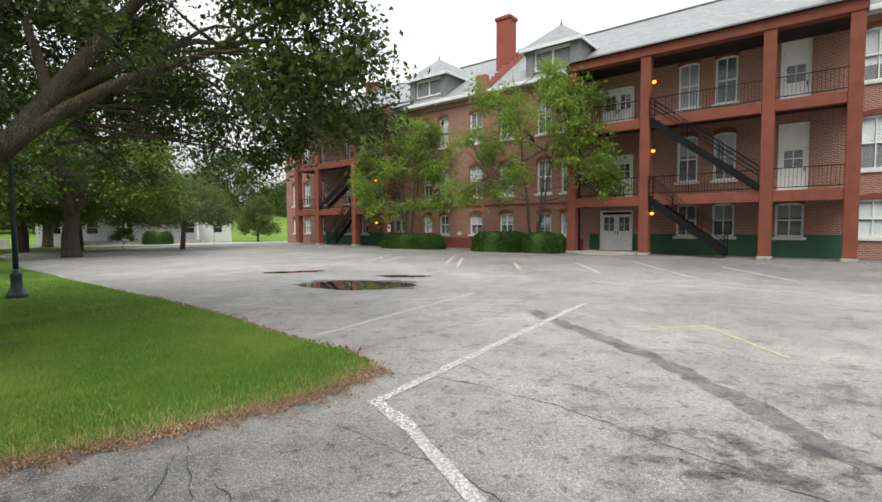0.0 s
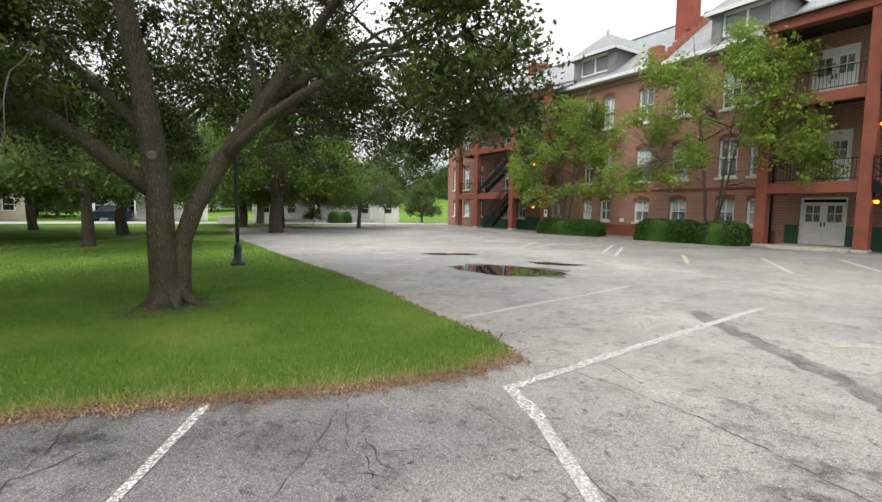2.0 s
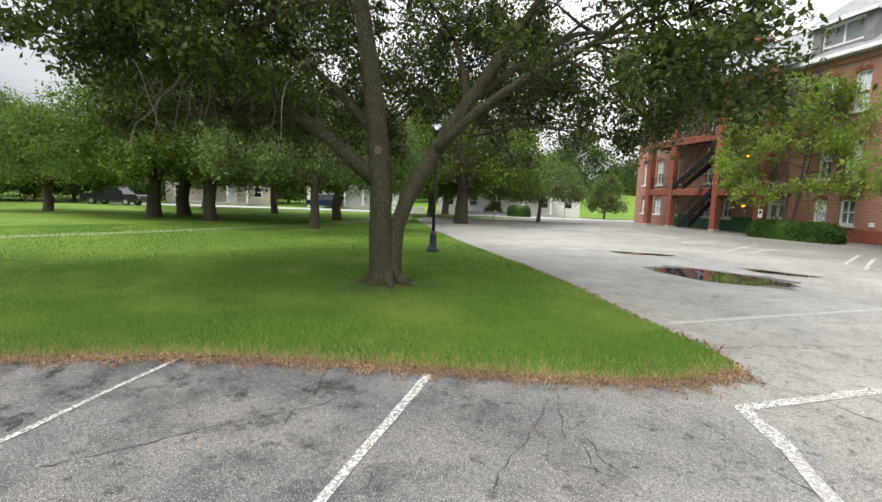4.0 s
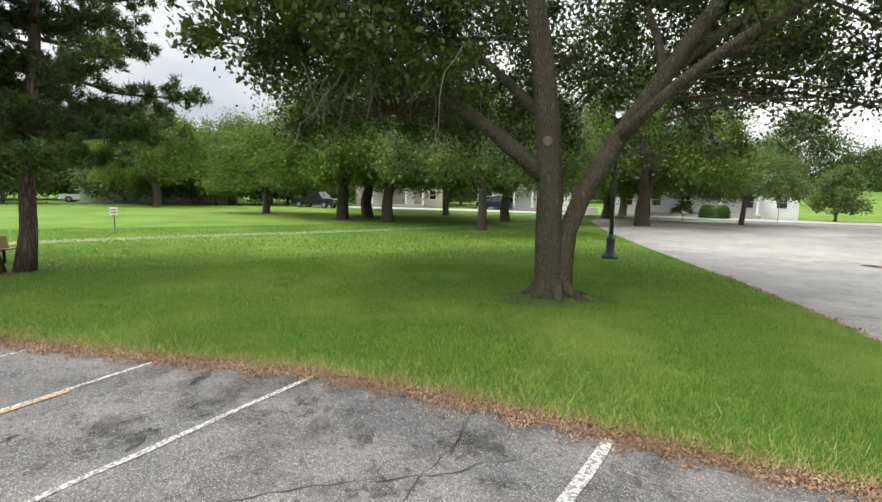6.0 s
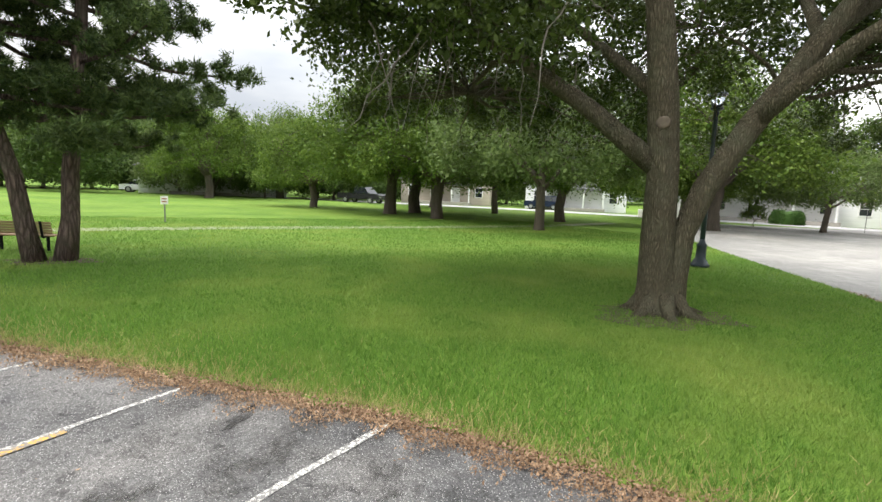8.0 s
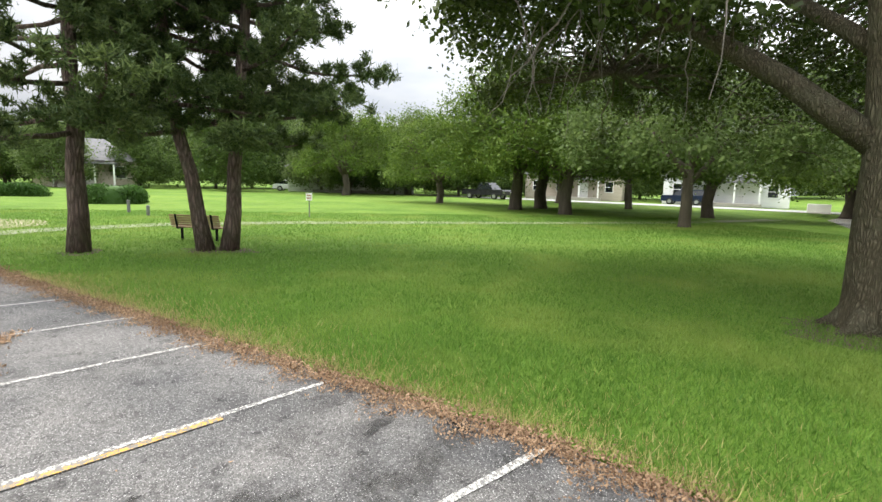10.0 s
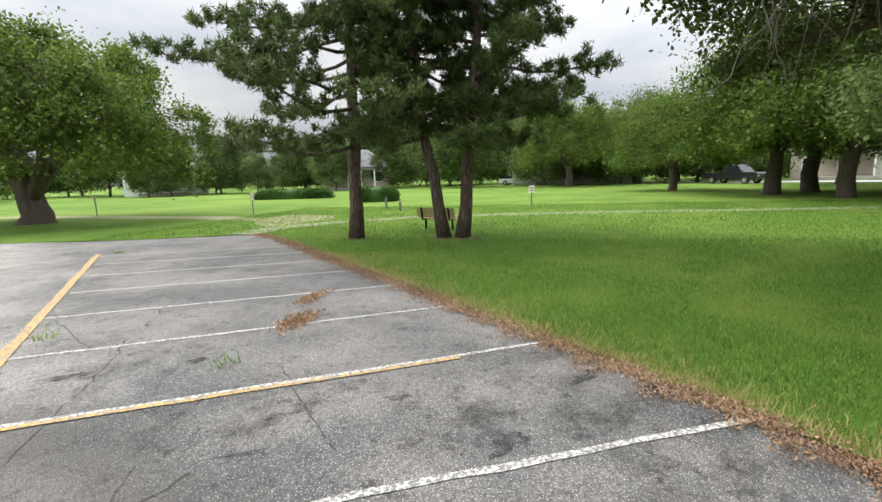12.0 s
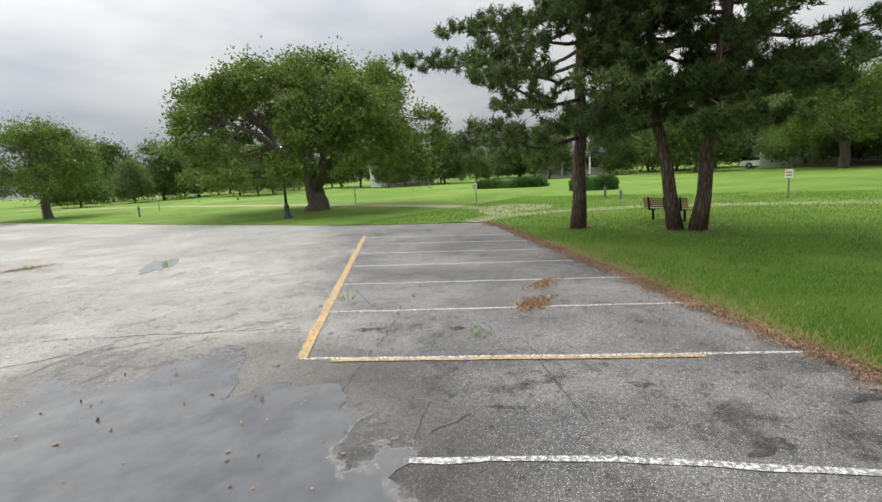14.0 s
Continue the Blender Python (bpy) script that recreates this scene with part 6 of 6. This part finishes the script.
def car(m, paint, label, kind):
    """A parked car: body from a side outline, glasshouse, wheels with tyre and rim."""
    ob = thing("car", m, label, "car")
    ln, wd = (4.5, 1.8) if kind != "pickup" else (5.4, 1.9)
    side = {"suv": [(-2.25, 0.35), (-2.25, 0.95), (-2.1, 1.05), (2.1, 1.0), (2.25, 0.85), (2.25, 0.35)], "pickup": [(-2.7, 0.45), (-2.7, 1.05), (2.55, 1.05), (2.7, 0.9), (2.7, 0.45)],
            "sedan": [(-2.25, 0.32), (-2.25, 0.85), (-1.9, 0.92), (2.0, 0.88), (2.25, 0.7), (2.25, 0.32)]}[kind]
    top = {"suv": [(-2.05, 1.03), (-1.85, 1.6), (0.35, 1.65), (1.15, 1.02)], "pickup": [(-0.6, 1.05), (-0.45, 1.75), (0.7, 1.75), (1.4, 1.05)], "sedan": [(-1.6, 0.9), (-0.9, 1.38), (0.5, 1.4), (1.3, 0.89)]}[kind]

    def prism(pts, y, inset):
        s, n = Shape(), len(pts)
        v = [(x, -y + (inset if i not in (0, n - 1) else 0), z) for i, (x, z) in enumerate(pts)] + [(x, y - (inset if i not in (0, n - 1) else 0), z) for i, (x, z) in enumerate(pts)]
        return s.add(v, [tuple(range(n)), tuple(range(2 * n - 1, n - 1, -1))] + [(i, i + n, (i + 1) % n + n, (i + 1) % n) for i in range(n)])

    part("body", prism(side, wd / 2, 0.04), M[paint], ob)
    part("glasshouse", prism(top, wd / 2 - 0.08, 0.14), M["car_glass"], ob)
    roof_ = [(x, z) for x, z in top[1:3]]
    part("roof_panel", Shape().box(roof_[0][0] + 0.02, roof_[1][0] - 0.02, -wd / 2 + 0.2, wd / 2 - 0.2, roof_[0][1] - 0.02, roof_[1][1] + 0.03, 0.02), M[paint], ob)
    for x in (-ln * 0.3, ln * 0.3):
        for y in (-wd / 2 + 0.1, wd / 2 - 0.1):
            wheel = Shape().tube([(x, y - 0.11, 0.34), (x, y + 0.11, 0.34)], [0.34, 0.34], 18)
            wh = part("wheel", wheel, M["tyre"], ob)
            part("rim", Shape().tube([(x, y - 0.118, 0.34), (x, y + 0.118, 0.34)], [0.2, 0.2], 12), M["rim"], wh)
    for y in (-wd / 2 + 0.3, wd / 2 - 0.3):
        part("headlight", Shape().box(ln / 2 - 0.12, ln / 2 + 0.005, y - 0.18, y + 0.18, 0.66, 0.8, 0.02), M["sign_face"], ob)
    return ob


car(pose(-47.6, 39.0, 0.0, 0, 0, 218), "navy", "dark blue parked car by the street", "suv")
car(pose(-52.5, 17.5, 0.0, 0, 0, 35), "black_paint", "black parked pickup under the trees", "pickup")
car(pose(-68.0, -3.5, 0.0, 0, 0, 80), "white_car", "white parked car across the park", "sedan")

# ---- grass, fallen leaves and debris ----
rng = np.random.default_rng(21)
poly = [np.array(p) for p in LOT_END + EDGE_STALLS[::-1]] + [np.array(p) for p in EDGE_DRIVE[1:]] + [np.array(p) for p in FAR_LAWN]


def inside(pts, ring):
    hit = np.zeros(len(pts), bool)
    for a, b in zip(ring, ring[1:] + ring[:1]):
        cond = (a[1] > pts[:, 1]) != (b[1] > pts[:, 1])
        hit ^= cond & (pts[:, 0] < (b[0] - a[0]) * (pts[:, 1] - a[1]) / (b[1] - a[1] + 1e-12) + a[0])
    return hit


def edge_distance(pts, line):
    best = np.full(len(pts), 1e9)
    for a, b in zip(line, line[1:]):
        a, b = np.array(a), np.array(b)
        t = ((pts - a) @ (b - a) / ((b - a) @ (b - a))).clip(0, 1)
        best = np.minimum(best, np.linalg.norm(pts - a - t[:, None] * (b - a), axis=1))
    return best


def blades(name, n, area, height, width, material, label, far=None, near_edge_only=None):
    x0, x1, y0, y1 = area
    pts = np.stack([rng.uniform(x0, x1, n), rng.uniform(y0, y1, n)], 1)
    pts = pts[inside(pts, poly)]
    if near_edge_only:
        pts = pts[rng.exponential(near_edge_only, len(pts)) > edge_distance(pts, EDGE_STALLS)]
    if material == "grass":
        pts = pts[rng.exponential(0.11, len(pts)) < edge_distance(pts, EDGE_STALLS)]
    if far:
        pts = pts[rng.uniform(0, 1, len(pts)) < (far / (np.linalg.norm(pts - np.array([-2.5, 0.0]), axis=1) + 0.1)) ** 2.2]
    k = len(pts)
    h = height * rng.uniform(0.5, 1.3, (k, 1))
    a = rng.uniform(0, 2 * math.pi, k)
    sd = np.stack([np.cos(a), np.sin(a), np.zeros(k)], 1) * width * rng.uniform(0.7, 1.3, (k, 1))
    lean_ = np.concatenate([rng.normal(0, 0.45, (k, 2)) * h, h], 1)
    root = np.concatenate([pts, np.full((k, 1), 0.018)], 1)
    v = np.stack([root - sd, root + sd, root + lean_], 1)
    ob = part(name, numbers_mesh(name, v.reshape(-1, 3), np.arange(3 * k).reshape(-1, 3), M[material]), None)
    return tagged(ob, label, "grass", kind="stuff")


blades("grass", 900000, (-13, -0.8, -5, 10), 0.052, 0.003, "grass", "short green grass blades of the lawn", 4.8)
blades("grass", 260000, (-25, -4, -12, 18), 0.05, 0.008, "grass", "short green grass blades farther out on the lawn")
blades("dry_grass", 330000, (-11, -0.8, -4.5, 4.6), 0.065, 0.0035, "dry_grass", "dry straw-coloured grass along the lawn's edge", None, 0.2)


def litter(name, n, line, spread, off, size, label, z=0.012):
    seg = [(np.array(a), np.array(b)) for a, b in zip(line, line[1:])]
    lens = np.array([np.linalg.norm(b - a) for a, b in seg])
    pick = rng.choice(len(seg), n, p=lens / lens.sum())
    t = rng.uniform(0, 1, n)
    p = np.array([seg[i][0] + (seg[i][1] - seg[i][0]) * u for i, u in zip(pick, t)])
    nrm = np.array([[-(seg[i][1] - seg[i][0])[1], (seg[i][1] - seg[i][0])[0]] / lens[i] for i in pick])
    p = p + nrm * (rng.normal(0, spread, (n, 1)) * (0.6 + 0.8 * np.sin(t * 9 + pick)[:, None] ** 2) + off)
    c = np.concatenate([p, rng.uniform(z, z + 0.025, (n, 1))], 1)
    ob = part(name, leaves(name, c, size, M["litter"], rng, 2.6, 1.6), None)
    return tagged(ob, label, "fallen leaves", kind="stuff")


litter("fallen_leaves", 80000, EDGE_STALLS, 0.1, 0.055, 0.0112, "brown fallen leaves along the lawn's edge")
litter("fallen_leaves", 900, EDGE_DRIVE[:5], 0.05, -0.03, 0.03, "scattered brown leaves along the drive's edge")
for x, y, rx, ry, n in ((-7.0, -2.75, 0.3, 0.13, 1500), (-7.9, -3.05, 0.33, 0.1, 1000), (-4.9, -13.4, 0.5, 0.25, 700)):
    c = np.stack([x + rng.normal(0, rx * 0.5, n), y + rng.normal(0, ry * 0.6, n), rng.uniform(0.006, 0.016, n)], 1)
    tagged(part("needle_pile", leaves("needle_pile", c, 0.012, M["litter"], rng, 1.6, 3.0), None), "small pile of brown pine needles on asphalt", "debris", kind="stuff")
c = np.stack([rng.uniform(-4.1, -2.0, 60), rng.uniform(-4.9, -2.2, 60), np.full(60, 0.014)], 1)
tagged(part("floating_leaves", leaves("floating_leaves", c, 0.022, M["litter"], rng, 3.0), None), "few dark leaves lying on the puddle", "fallen leaves", kind="stuff")
c = np.stack([rng.uniform(-6, 4, 160), rng.uniform(-6, 9, 160), np.full(160, 0.008)], 1)
c = c[~inside(c[:, :2], poly)]
tagged(part("scattered_leaves", leaves("scattered_leaves", c, 0.016, M["litter"], rng, 3.0), None), "few scattered leaves on the asphalt", "fallen leaves", kind="stuff")
weeds = Shape()
for x, y in ((-6.45, -10.5), (-5.85, -2.75), (-6.2, -4.9), (-11.0, -9.0), (-4.9, -13.2)):
    for k in range(16):
        a, h = rng.uniform(0, 6.28), rng.uniform(0.06, 0.16)
        px_, py_ = x + rng.normal(0, 0.05), y + rng.normal(0, 0.05)
        weeds.add([(px_ - 0.006, py_, 0), (px_ + 0.006, py_, 0), (px_ + math.cos(a) * h * 0.6, py_ + math.sin(a) * h * 0.6, h)], ((0, 1, 2),))
tagged(part("weeds", weeds, M["grass"]), "small green weeds growing from cracks in asphalt", "weeds", kind="stuff")
